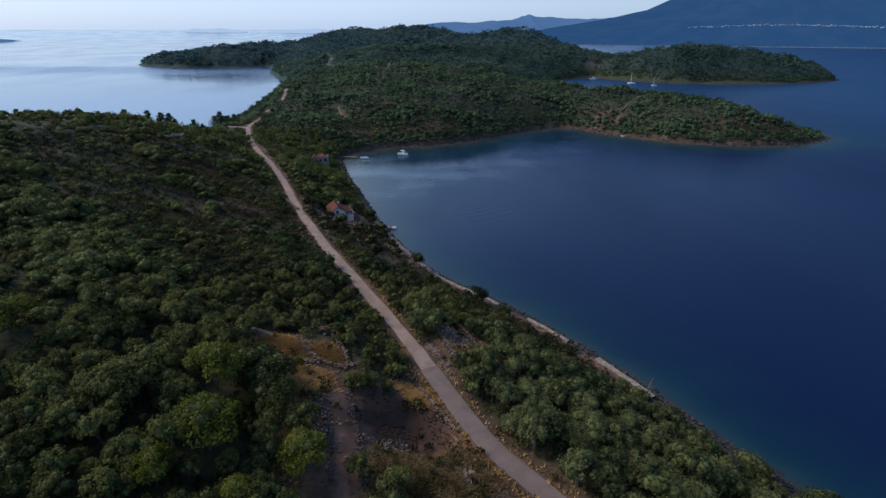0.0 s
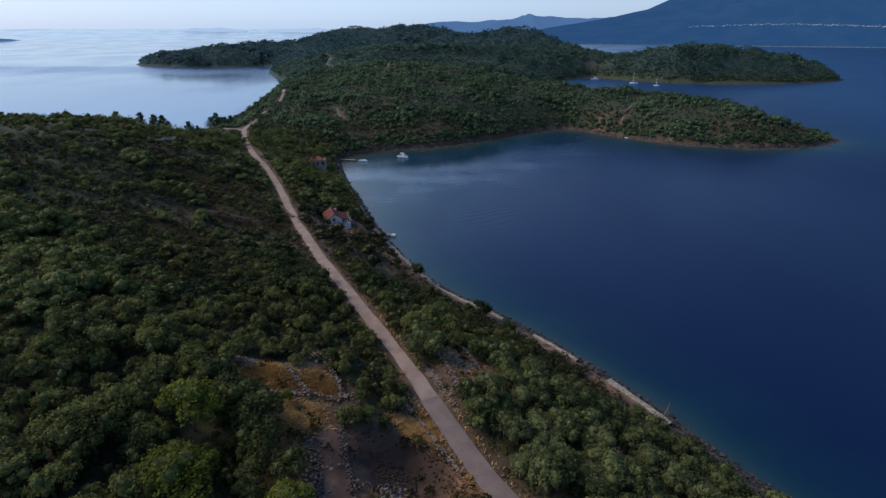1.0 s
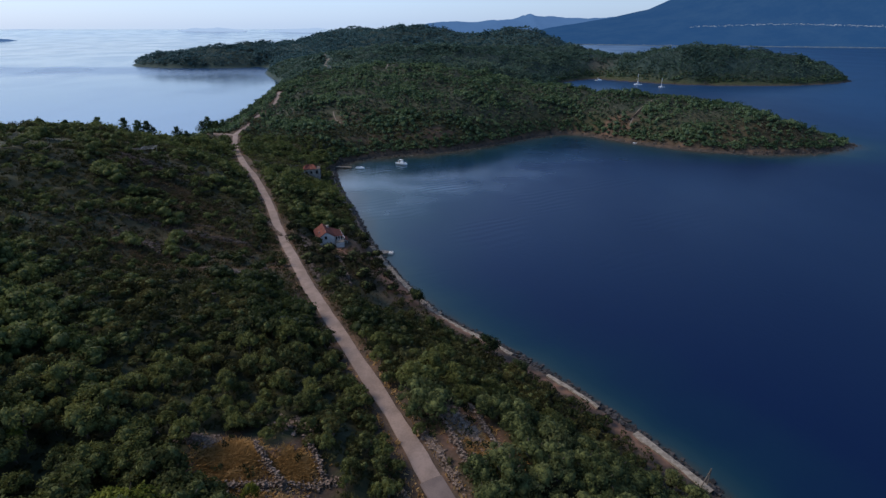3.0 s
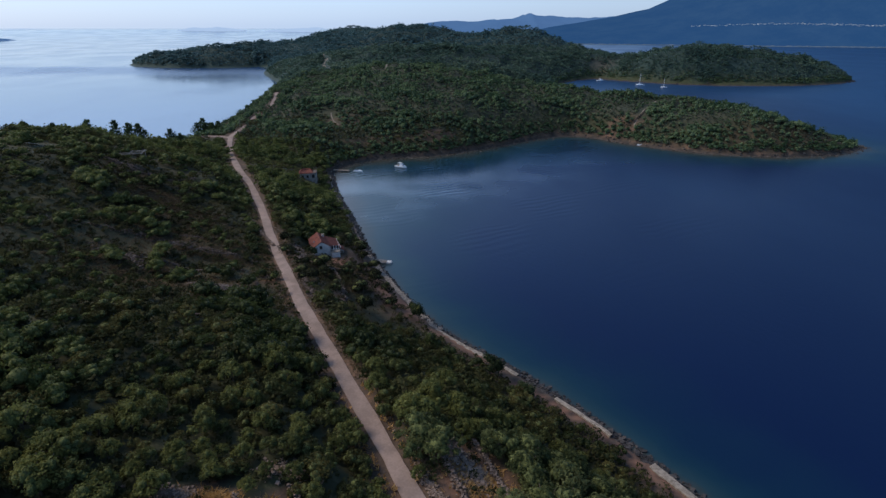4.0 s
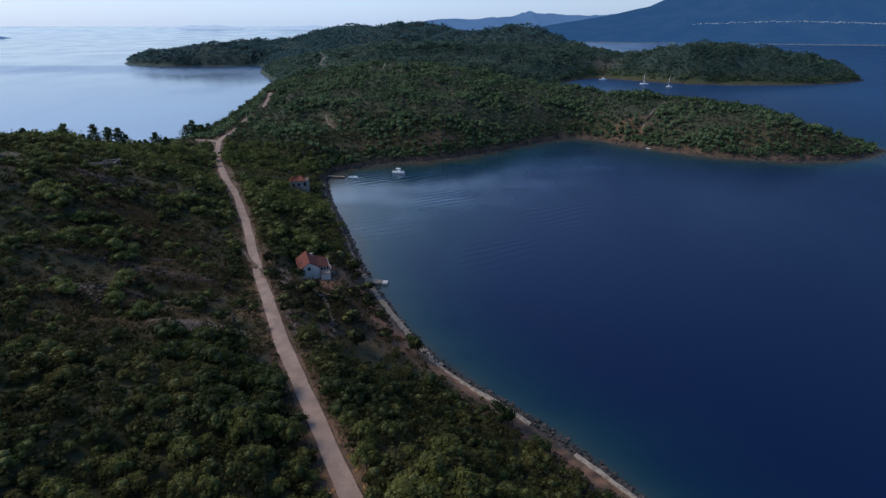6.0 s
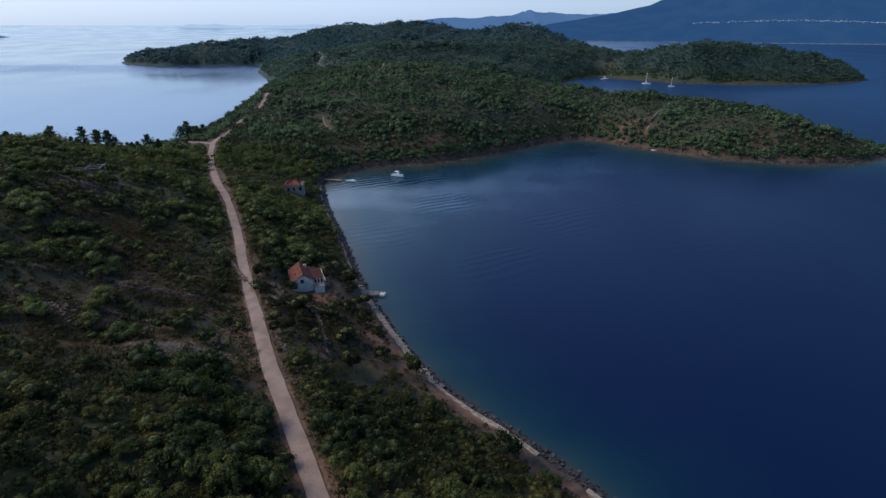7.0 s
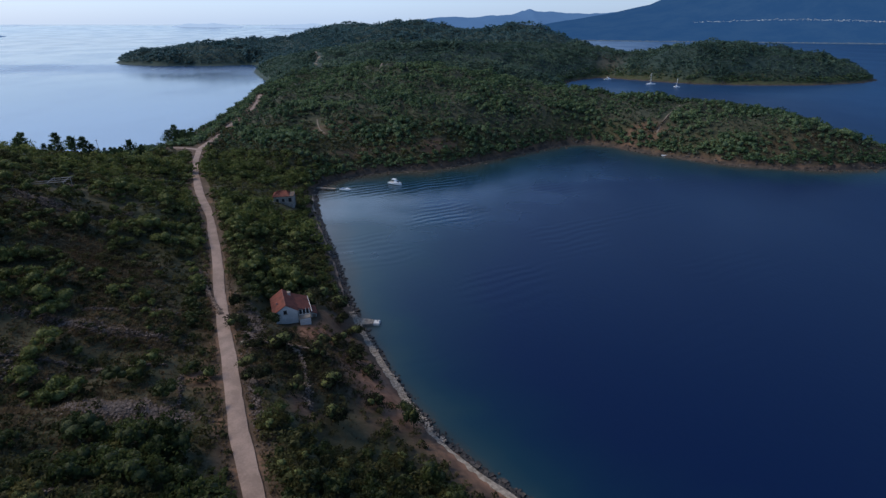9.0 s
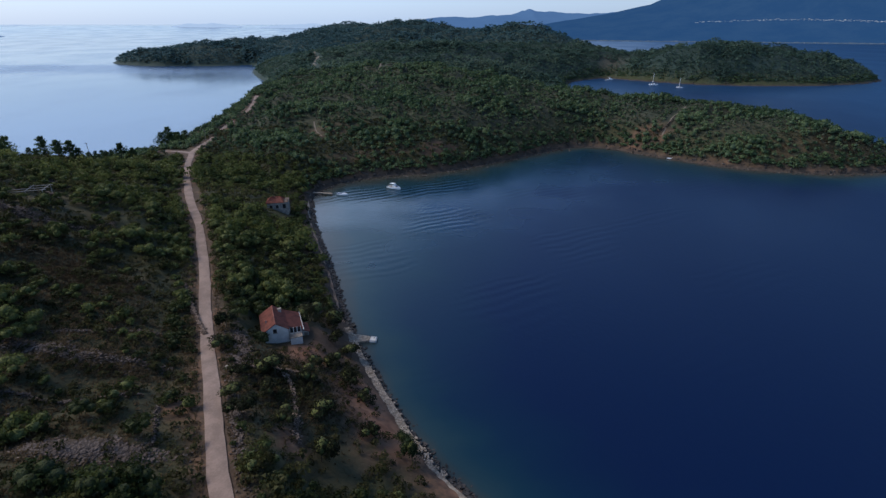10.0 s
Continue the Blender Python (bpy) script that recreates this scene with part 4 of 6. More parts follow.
SHORE_CLEAR = (2.0, 2.0, 5.0, 5.0, 1.8, 1.8, 5.2, 5.2, 2.0, 2.0, 4.4, 4.6, 5.5, 7.0)


def scatter(x0, x1, y0, y1, step, seed, shore=6.5, verge=2.3, anywhere=False):
    rng = np.random.RandomState(seed)
    xs, ys = np.meshgrid(np.arange(x0, x1, step), np.arange(y0, y1, step))
    xs = (xs + (np.arange(xs.shape[0])[:, None] % 2) * step * 0.5).ravel()
    ys = ys.ravel()
    xs, ys = xs + rng.uniform(-0.42, 0.42, xs.size) * step, ys + rng.uniform(-0.42, 0.42, ys.size) * step
    keep = (in_view(xs, ys) | anywhere) & (rng.uniform(0, 1, xs.size) < keep_chance(xs, ys))
    xs, ys = xs[keep], ys[keep]
    d = shore_distance(xs, ys)
    keep = d > np.where(ys > 290, 1.2, np.where(ys > 182, 1.3, np.where((ys < 140) & (shore > 5), np.interp(ys, SHORE_STRETCH, SHORE_CLEAR), shore))) + rng.uniform(0, 2.2, xs.size)
    xs, ys = xs[keep], ys[keep]
    r, _ = road_distance(xs, ys)
    r = np.where((xs < -95) & (((ys > 335) & (ys < 347)) | ((ys > 368.5) & (ys < 387)) | (ys > 445)), 9.0, r)
    for line, clear in zip(PATH_LINES, (4.0, 2.4, 2.2, 2.2)):
        for px, py in line:
            r = np.minimum(r, np.hypot(xs - px, ys - py) + 2.3 - clear)
    r = r - 3.2 * np.exp(-(((xs + 117) / 7) ** 2 + ((ys - 302) / 6) ** 2))
    keep = r > verge + rng.uniform(-0.3, 0.8, xs.size) + np.where((ys < 75) & (shore > 5), 0.9, 0)
    for hx, hy, hr in ((-32.5, 167, 6.5), (-31.5, 157.5, 5.5), (-57.4, 244.5, 5.0), (-55.8, 240.5, 2.6), (-101, 195, 3.0), (-28.6, 54.8, 2.2), (-26.0, 45.6, 2.3), (-15.8, 45.8, 2.1), (-54, 56.6, 2.2)):
        keep &= np.hypot(xs - hx, ys - hy) > hr
    return xs[keep], ys[keep], rng


def olive_grove(x, y):
    """The tended strip between road and shore."""
    side = np.interp(y, ROAD_LINE[:, 1], ROAD_LINE[:, 0])
    return (x > side + 2) & (y < 86)


def joined(name, mats, groups, label, category):
    """Many plants in one mesh of kind stuff: groups of places, triangles and the number of the material."""
    vs, fs, ms, ts, base = [], [], [], [], 0
    for v, f, k, tone in groups:
        ts.append(tone)
        vs.append(v)
        fs.append(f + base)
        ms.append(np.full(len(f), k))
        base += len(v)
    me = array_mesh(name, np.vstack(vs), np.vstack(fs))
    for m in mats:
        me.materials.append(m)
    me.polygons.foreach_set("material_index", np.concatenate(ms).astype(np.int32))
    me.polygons.foreach_set("use_smooth", np.concatenate(ms) > 0)
    me.attributes.new("tone", "FLOAT", "POINT").data.foreach_set("value", np.concatenate(ts).astype(np.float32))
    return tagged(new(name, me), label, category, kind="stuff")


def woods(name, xs, ys, rng, leaf_mat, leaves, leaf, width, height, label, sink=0.1, lobes=4, variants=9, size=None, fine_core=False, cored=True, core=None, upward=0.15):
    shapes = [crown_arrays(rng, leaves, leaf, width, height, 0.15, lobes, fine_core, 0.0, upward) for _ in range(variants)]
    z = ground_height(xs, ys) - sink
    size = np.ones(len(xs)) if size is None else size
    which = rng.randint(0, variants, len(xs))
    turn = rng.uniform(0, 2 * math.pi, len(xs))
    sc = size * rng.uniform(0.62, 1.3, len(xs))
    tall = sc * rng.uniform(0.8, 1.25, len(xs))
    own = np.clip(rng.normal(0.5, 0.27, len(xs)), 0, 1)
    groups = []
    for i in range(variants):
        m = which == i
        n = int(m.sum())
        if not n:
            continue
        c, s = np.cos(turn[m])[:, None], np.sin(turn[m])[:, None]
        for k, (v, f) in enumerate(shapes[i][:2 if cored else 1]):
            x = (v[None, :, 0] * c - v[None, :, 1] * s) * sc[m][:, None] + xs[m][:, None]
            y = (v[None, :, 0] * s + v[None, :, 1] * c) * sc[m][:, None] + ys[m][:, None]
            zz = v[None, :, 2] * tall[m][:, None] + z[m][:, None]
            vv = np.stack([x, y, zz], -1).reshape(-1, 3)
            ff = (f[None] + (np.arange(n) * len(v))[:, None, None]).reshape(-1, 3)
            groups.append((vv, ff, k, np.repeat(own[m], len(v))))
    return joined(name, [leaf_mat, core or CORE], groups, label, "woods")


# scrub close to the walk
xs, ys, rng = scatter(-140, 62, 34, 215, 2.5, 41)
grove = olive_grove(xs, ys)
spaced = ~grove | (np.random.RandomState(44).uniform(0, 1, len(xs)) < 0.78)    # the olives stand wider apart
xs, ys, grove = xs[spaced], ys[spaced], grove[spaced]
big = rng.uniform(0, 1, len(xs))
oak_at = (~grove) & (big > 0.3)
bush_at = (~grove) & ~oak_at


def open_slope(x, y):
    """How open the old terraces above and below the track are: nought in closed scrub, one on the bare slope."""
    side = np.interp(y, ROAD_LINE[:, 1], ROAD_LINE[:, 0])
    above = np.clip((y - 104) / 14, 0, 1) * np.clip((205 - y) / 20, 0, 1) * np.clip((side + 3 - x) / 4, 0, 1)
    below = np.clip((y - 126) / 8, 0, 1) * np.clip((176 - y) / 10, 0, 1) * np.clip((x - side - 1) / 3, 0, 1)
    return np.maximum(above, below)


bareness = open_slope(xs, ys)
clump = wave_noise(xs, ys, 15, 91, 2)
gone = rng.uniform(0, 1, len(xs)) < bareness * np.where(clump > 0.05, 0.12, 0.86)
oak_at &= ~gone
bush_at &= ~gone & (rng.uniform(0, 1, len(xs)) > 0.55 * bareness)
near = np.hypot(xs + 8, (ys - 55) * 0.9)


def nearest(mask, count):
    idx = np.where(mask)[0]
    idx = idx[np.argsort(near[idx])]
    return idx[:count], idx[count:]


oaks = tree_kind("holm_oak", 100, LEAF_OAK, 1250, 0.23, 3.6, 3.4, 0.4, 30, 0.16, "dark green holm oak with a dense rounded crown", "tree", "holm oaks of the scrub", 5)
olives = tree_kind("olive_tree", 200, LEAF_OLIVE, 1150, 0.23, 4.0, 3.2, 0.5, 26, 0.2, "grey-green olive tree with a rounded crown", "tree", "olive trees of the grove", 4, 0.08)
bushes = tree_kind("mastic_bush", 300, LEAF_BUSH, 760, 0.22, 2.9, 1.9, 0.1, 18, 0.07, "low olive-drab mastic bush", "bush", "bushes of the scrub", 4)
patchy = np.clip(0.86 + 0.42 * wave_noise(xs, ys, 38, 85), 0.62, 1.35)
patchy *= np.clip((road_distance(xs, ys)[0] - 0.4) / 4.0, 0.5, 1)    # smaller beside the road, so no crown hides it from the camera
first, rest_oak = nearest(oak_at, 290)
plant(oaks, [(xs[i], ys[i], min(0.5 + 0.5 * patchy[i], 1.25 * patchy[i]) * (1.28 if ys[i] < 66 and xs[i] < -16 else 1.0)) for i in first], np.random.RandomState(1), 0.6, 1.2)
first, _ = nearest(grove, 300)
seaward = np.where(ys > 80, np.clip(0.5 + shore_distance(xs, ys) / 36, 0.6, 1.1), 1.06)    # kept lower behind the open quay so the camera sees it
plant(olives, [(xs[i], ys[i], 1.12 * seaward[i]) for i in first], np.random.RandomState(2), 0.62, 1.25)
first, rest_bush = nearest(bush_at, 280)
plant(bushes, [(xs[i], ys[i], 1.0) for i in first], np.random.RandomState(3), 0.5, 1.25)
# oaks in the cloud-shaded stretch get the leaf colour with the shade in it
heath = (ys[rest_oak] > 90) & (ys[rest_oak] < 175) & (xs[rest_oak] > -54)
rest_clouded, rest_oak = rest_oak[heath], rest_oak[~heath]
woods("slope_oaks", xs[rest_clouded], ys[rest_clouded], np.random.RandomState(53), SCRUB_CLOUD_TONE, 460, 0.28, 3.7, 2.3, "holm oak clumps on the old terraces, cloud shade in their dark green", lobes=14, fine_core=True, size=patchy[rest_clouded], core=CORE_DARK)
woods("scrub_oaks", xs[rest_oak], ys[rest_oak], np.random.RandomState(51), SCRUB_OAK, 380, 0.28, 3.4, 2.2, "dense dark green holm oak scrub on the slope", lobes=13, fine_core=True, size=patchy[rest_oak])
woods("scrub_bushes", xs[rest_bush], ys[rest_bush], np.random.RandomState(52), SCRUB_CLOUD_TONE, 130, 0.28, 2.6, 1.4, "low bushes on the slope, cloud shade in their olive-drab colour", lobes=7)

# the same scrub goes on behind the walk's start
xs, ys, rng = scatter(-150, 130, -70, 34, 4.4, 49, anywhere=True)
keep = ~in_view(xs, ys)
woods("scrub_slope", xs[keep], ys[keep], rng, SCRUB_OAK, 20, 1.4, 5.4, 3.0, "holm oak scrub on the slope behind the grove", lobes=6)

# lower bushes that close the gaps on the slope
xs, ys, rng = scatter(-150, 40, 84, 215, 3.2, 50)
fill = (keep_chance(xs, ys) > 0.9) & ~olive_grove(xs, ys) & (rng.uniform(0, 1, len(xs)) > 0.8 * open_slope(xs, ys))
woods("scrub_fill", xs[fill], ys[fill], rng, SCRUB_BUSH, 84, 0.40, 2.5, 1.5, "low dark bushes closing the gaps of the scrub", lobes=6, cored=False)

# low cover between the bushes
xs, ys, rng = scatter(-110, 60, 36, 190, 1.7, 45, 2.4, 2.35)
keep = rng.uniform(0, 1, len(xs)) < 0.97 - 0.2 * open_slope(xs, ys) + 0.2 * wave_noise(xs, ys, 12, 92, 2) * open_slope(xs, ys)
# past y 104 the plants' own colour carries the cloud shade
low = np.where(ys > 104, 1, 0)
for name, mat, k in (("low_cover", SCRUB_BUSH, 0), ("low_heath", HERBS_CLOUD_TONE, 1)):
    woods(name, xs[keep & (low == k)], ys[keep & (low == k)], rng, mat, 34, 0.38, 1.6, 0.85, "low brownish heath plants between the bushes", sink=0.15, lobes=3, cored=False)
xs, ys, rng = scatter(-190, 110, 190, 350, 2.3, 46, 1.5, 2.3)
woods("neck_cover", xs, ys, rng, SCRUB_BUSH, 24, 0.58, 2.3, 1.0, "low brownish heath plants on the neck", sink=0.15, lobes=3, cored=False)
rx, ry = [], []
for i, (cx, cy, a, b, turn, chance) in enumerate(CLEARINGS[:26]):
    n = int(a * b * (0.2 if i < 12 else 0.4 if i < 17 else 0.6))
    q = rng.normal(0, 0.5, (n, 2)) * (a, b)
    k, s = math.cos(radians(turn)), math.sin(radians(turn))
    rx.append(cx + q[:, 0] * k - q[:, 1] * s)
    ry.append(cy + q[:, 0] * s + q[:, 1] * k)
rx, ry = np.concatenate(rx), np.concatenate(ry)
keep = (road_distance(rx, ry)[0] > 2.0) & (shore_distance(rx, ry) > 3) & (np.hypot(rx + 32.5, ry - 167) > 6)
woods("clearing_plants", rx[keep], ry[keep], rng, HERBS_CLOUD_TONE, 40, 0.26, 1.2, 0.7, "small scattered plants in the openings", sink=0.1, lobes=3, cored=False)

# further up the neck, and the middle hill
def height_of_brush(xs, ys, seed, scale=45):
    """Taller stands and low brush in patches."""
    return 0.88 + 0.34 * wave_noise(xs, ys, scale, seed)


xs, ys, rng = scatter(-260, 290, 215, 305, 3.3, 42)
woods("neck_scrub", xs, ys, rng, SCRUB_OAK, 110, 0.52, 3.6, 2.1, "dark scrub on the neck of the island", lobes=5, size=height_of_brush(xs, ys, 81))
xs, ys, rng = scatter(-260, 290, 305, 620, 3.0, 43)
keep = rng.uniform(0, 1, len(xs)) < 0.94 - 0.08 * (shore_distance(xs, ys) < 30) + 0.1 * wave_noise(xs, ys, 55, 86)
xs, ys = xs[keep], ys[keep]
woods("hill_woods", xs, ys, rng, LEAF_HILL, 28, 0.72, 3.3, 2.5, "green scrub over the middle hill and its cape", upward=0.4, lobes=5, size=height_of_brush(xs, ys, 82), core=CORE_FAR)
xs, ys, rng = scatter(-260, 290, 300, 600, 2.7, 48)
woods("hill_cover", xs, ys, rng, HILL_HEATH, 10, 0.85, 2.1, 1.2, "low grey-green heath on the middle hill", sink=0.15, lobes=3, upward=0.6, cored=False)
rng = np.random.RandomState(55)
edge = full[rng.randint(0, len(full), 5200)] + rng.normal(0, 5.0, (5200, 2))
off = shore_distance(edge[:, 0], edge[:, 1])
edge = edge[(off > 1.6) & (off < 10) & (edge[:, 1] > 284) & in_view(edge[:, 0], edge[:, 1])]
woods("shore_scrub", edge[:, 0], edge[:, 1], rng, LEAF_HILL, 24, 0.8, 2.7, 1.7, "green brush on the bank above the bay's far shore", lobes=4, core=CORE_FAR)
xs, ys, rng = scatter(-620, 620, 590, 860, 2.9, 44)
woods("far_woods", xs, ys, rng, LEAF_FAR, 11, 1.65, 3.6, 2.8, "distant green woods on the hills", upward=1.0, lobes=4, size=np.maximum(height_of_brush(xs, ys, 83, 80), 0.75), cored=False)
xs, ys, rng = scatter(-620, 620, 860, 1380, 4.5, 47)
woods("farthest_woods", xs, ys, rng, LEAF_FARTHEST, 9, 2.5, 5.4, 3.8, "woods on the farthest hills, leaf colour blued for haze", upward=1.2, lobes=4, size=np.maximum(height_of_brush(xs, ys, 84, 110), 0.8), cored=False)


# ---- single trees that stand out ----
def pine_kind(name, seed, leaf_mat, high, label, group, variants=3, tuft=0.62, low=0.25):
    """A pine: bare lower trunk, whorls of rising limbs, needle tufts in layered pads with gaps."""
    made = []
    for i in range(variants):
        rng = np.random.RandomState(seed + i)
        root = thing(name, pose(0, 0, 0), label, "tree", group)
        h = high * rng.uniform(0.85, 1.15)
        trunk = bmesh.new()
        bend = Vector((rng.uniform(-0.5, 0.5), rng.uniform(-0.5, 0.5), 0))
        tube(trunk, (0, 0, -0.4), Vector((0, 0, h * 0.55)) + bend * 0.5, 0.17, 0.11, 6)
        tube(trunk, Vector((0, 0, h * 0.55)) + bend * 0.5, Vector((0, 0, h * 0.98)) + bend, 0.11, 0.03, 6)
        ps, ds = [], []
        for w in range(9):
            s = low + (1 - low) * (w + rng.uniform(-0.2, 0.2)) / 9
            base = Vector((0, 0, h * s)) + bend * s
            reach = h * (0.46 * (1 - s) ** 0.85 + 0.03)
            for k in range(5):
                a = rng.uniform(0, 2 * math.pi)
                r = reach * rng.uniform(0.55, 1.15)
                tip = base + Vector((math.cos(a) * r, math.sin(a) * r, r * rng.uniform(0.15, 0.55)))
                if k < 3:
                    tube(trunk, base, tip, 0.04, 0.015, 4)
                for j in range(22):
                    q = base.lerp(tip, rng.uniform(0.35, 1.08))
                    o = rng.normal(0, 1, 3) * (r * 0.24, r * 0.24, r * 0.13)
                    ps.append(np.array(q) + o)
                    ds.append(np.array([math.cos(a) * 0.4, math.sin(a) * 0.4, 0.8]) + rng.normal(0, 0.4, 3))
        part("trunk", web(trunk), BARK, root)
        ps, ds = np.array(ps), np.array(ds)
        ds /= np.linalg.norm(ds, axis=1)[:, None]
        t = np.cross(ds, rng.normal(0, 1, ds.shape))
        t /= np.linalg.norm(t, axis=1)[:, None]
        s = (tuft * rng.uniform(0.6, 1.3, len(ps)))[:, None]
        v = np.stack([ps - t * s * 0.28, ps + t * s * 0.28, ps + ds * s * 0.9], 1).reshape(-1, 3)
        f = np.arange(len(ps) * 3).reshape(-1, 3)
        part("crown", array_mesh("crown", v, f, leaf_mat), None, root)
        made.append(root)
    return made


rng = np.random.RandomState(71)
ridge_line = smooth_line([(-165, 180), (-150, 225), (-147, 247), (-141, 268), (-143, 292), (-150, 312), (-165, 322), (-172, 330)], 2.0)
spots = [(-155, 365, 1.14), (-152.5, 368, 1.26), (-150, 364, 1.2), (-147.5, 367, 1.14), (-144.8, 364, 1.02), (-142, 366, 0.96), (-151, 371, 0.9), (-146, 371, 0.8),
         (-150.5, 254, 1.15), (-153, 258, 1.0), (-148.6, 250, 0.85), (-146, 258, 0.5), (-143.7, 262, 0.95), (-134.6, 256.5, 1.1), (-132, 259, 0.9), (-129.8, 260, 0.6), (-139.6, 300, 1.15), (-136, 303, 0.7)]
for i in range(40):
    p = ridge_line[rng.randint(len(ridge_line))] + rng.normal(0, 4.0, 2)
    spots.append((p[0], p[1], rng.uniform(0.4, 0.8)))
plant(pine_kind("black_pine", 400, LEAF_PINE, 7.4, "dark ridge-top pine with open layered limbs", "pines on the ridge"), spots, rng, 0.85, 1.15)
rng = np.random.RandomState(72)
young = [(-26.0, 45.6, 1.45), (-28.6, 54.8, 1.4), (-15.8, 45.8, 1.2), (-54, 56.6, 1.4), (-37, 50, 0.9), (-29, 40, 1.0), (-20.5, 62.2, 0.45), (-21, 40, 0.8), (-44, 63, 0.7)]
plant(tree_kind("aleppo_pine", 450, LEAF_ALEPPO, 3200, 0.22, 4.4, 4.4, 0.5, 24, 0.14, "bright yellow-green young pine with a dense rounded crown", "tree", "young pines", 3, 0.12), young, rng, 0.9, 1.1)
plant(tree_kind("juniper_tree", 470, JUNIPER, 1700, 0.22, 3.6, 4.2, 0.1, 13, 0.12, "dark broad juniper standing beside the quay", "tree", "dark junipers on the quay", 2, 0.15), [(8.6, 117.6, 1.25), (14.6, 111.4, 0.9), (-6.6, 138.0, 1.05), (-8.2, 140.6, 0.85)], rng, 0.95, 1.05)


def grass_patch(name, x, y, a, b, turn, count, seed, label, mat, high=0.55):
    """Tufts of dry grass: three crossed blades each."""
    rng = np.random.RandomState(seed)
    q = rng.normal(0, 0.52, (count, 2))
    c, s = math.cos(radians(turn)), math.sin(radians(turn))
    px, py = x + q[:, 0] * a * c - q[:, 1] * b * s, y + q[:, 0] * a * s + q[:, 1] * b * c
    r, _ = road_distance(px, py)
    ok = r > 2.1
    px, py = px[ok], py[ok]
    pz = ground_height(px, py)
    vs = []
    for k in range(3):
        ang = rng.uniform(0, 2 * math.pi, len(px))
        w, h = rng.uniform(0.05, 0.17, len(px)), high * rng.uniform(0.2, 1.0, len(px))
        dx, dy = np.cos(ang) * w, np.sin(ang) * w
        lx, ly = rng.normal(0, 0.34, len(px)), rng.normal(0, 0.34, len(px))
        vs.append(np.stack([np.stack([px - dx, py - dy, pz - 0.05], -1), np.stack([px + dx, py + dy, pz - 0.05], -1), np.stack([px + lx, py + ly, pz + h], -1)], 1))
    v = np.concatenate(vs).reshape(-1, 3)
    return tagged(new(name, array_mesh(name, v, np.arange(len(v)).reshape(-1, 3), mat)), label, "grass", kind="stuff")


for i, (x, y, a, b, turn, n) in enumerate(((-24, 66.3, 3.0, 3.0, 0, 5200), (-17.4, 67.7, 2.3, 2.0, 0, 3000), (-18.2, 60.6, 2.2, 2.8, 0, 2600), (5.6, 53.8, 1.0, 6.5, 36, 600), (-3.6, 64.0, 3.4, 1.5, -24, 3200), (-0.6, 47.5, 6.5, 6, 20, 13000), (-1.6, 64.5, 2.0, 3.0, 32, 900), (4.6, 77, 3.2, 6, 30, 1500),
                                           (-58, 124, 22, 12, -8, 7000), (-62, 152, 26, 12, -10, 7000), (-88, 176, 22, 12, -10, 4000), (-56, 143, 12, 3, 4, 1500), (-72, 168, 13, 8, -12, 3000), (-27, 147, 8, 12, 30, 4200), (-19, 52, 2.5, 9, 10, 1500), (190, 331, 44, 9, 4, 4500))):
    grass_patch("dry_grass", x, y, a, b, turn, n, 600 + i, "straw-coloured dry grass in an opening of the scrub" if y < 100 else "faded brown grass in an opening of the scrub", GRASS_MIXED if a > 6 and y < 100 else GRASS_DRY if y < 100 else GRASS_DULL, 0.34 if y < 100 else 0.5)

yard = [(-30.2, 148.4, 1.5), (-18.7, 153.8, 1.6), (-19.9, 141.4, 1.5), (-30.8, 135.2, 1.3), (-19.1, 132.1, 1.5), (-29.2, 142.5, 1.2), (-29.9, 173.5, 1.7), (-27.0, 177.5, 1.6), (-41.5, 154.0, 1.0),
        (-42.6, 160.5, 1.3), (-24.5, 150.5, 1.1), (-22.5, 159.5, 1.2), (-26.0, 156.0, 0.9), (-34.5, 145.5, 1.0), (-15.5, 150.5, 0.8), (-20.5, 165.5, 1.3), (-24.0, 168.5, 1.2), (-33.0, 139.0, 1.1), (-25.0, 137.5, 1.2), (-13.6, 141.0, 1.1)]
plant(tree_kind("garden_bush", 350, GARDEN_BUSH, 900, 0.26, 3.6, 2.5, 0.1, 13, 0.08, "rounded bush on the brown slope below the house, cloud shade in its dark colour", "bush", "bushes round the house", 3), yard, np.random.RandomState(73), 0.85, 1.15)

verge_rng = np.random.RandomState(650)
shown = np.where((ROAD_LINE[:-1, 1] > 36) & (ROAD_LINE[:-1, 1] < 190))[0]
k = shown[verge_rng.randint(0, len(shown), 12000)]
along = ROAD_LINE[k] + (ROAD_LINE[k + 1] - ROAD_LINE[k]) * verge_rng.uniform(0, 1, (12000, 1))
px, py = along[:, 0] + verge_rng.normal(0, 1.7, 12000), along[:, 1] + verge_rng.normal(0, 1.2, 12000)
ok = (road_distance(px, py)[0] > 1.85) & (py > 36)
px, py = px[ok], py[ok]
pz = ground_height(px, py)
ang, w, h = verge_rng.uniform(0, 6.28, len(px)), verge_rng.uniform(0.08, 0.24, len(px)), verge_rng.uniform(0.12, 0.5, len(px))
v = np.stack([np.stack([px - np.cos(ang) * w, py - np.sin(ang) * w, pz - 0.05], -1), np.stack([px + np.cos(ang) * w, py + np.sin(ang) * w, pz - 0.05], -1),
              np.stack([px + verge_rng.normal(0, 0.2, len(px)), py + verge_rng.normal(0, 0.2, len(px)), pz + h], -1)], 1).reshape(-1, 3)
side_of = np.repeat(py < 96, 3)
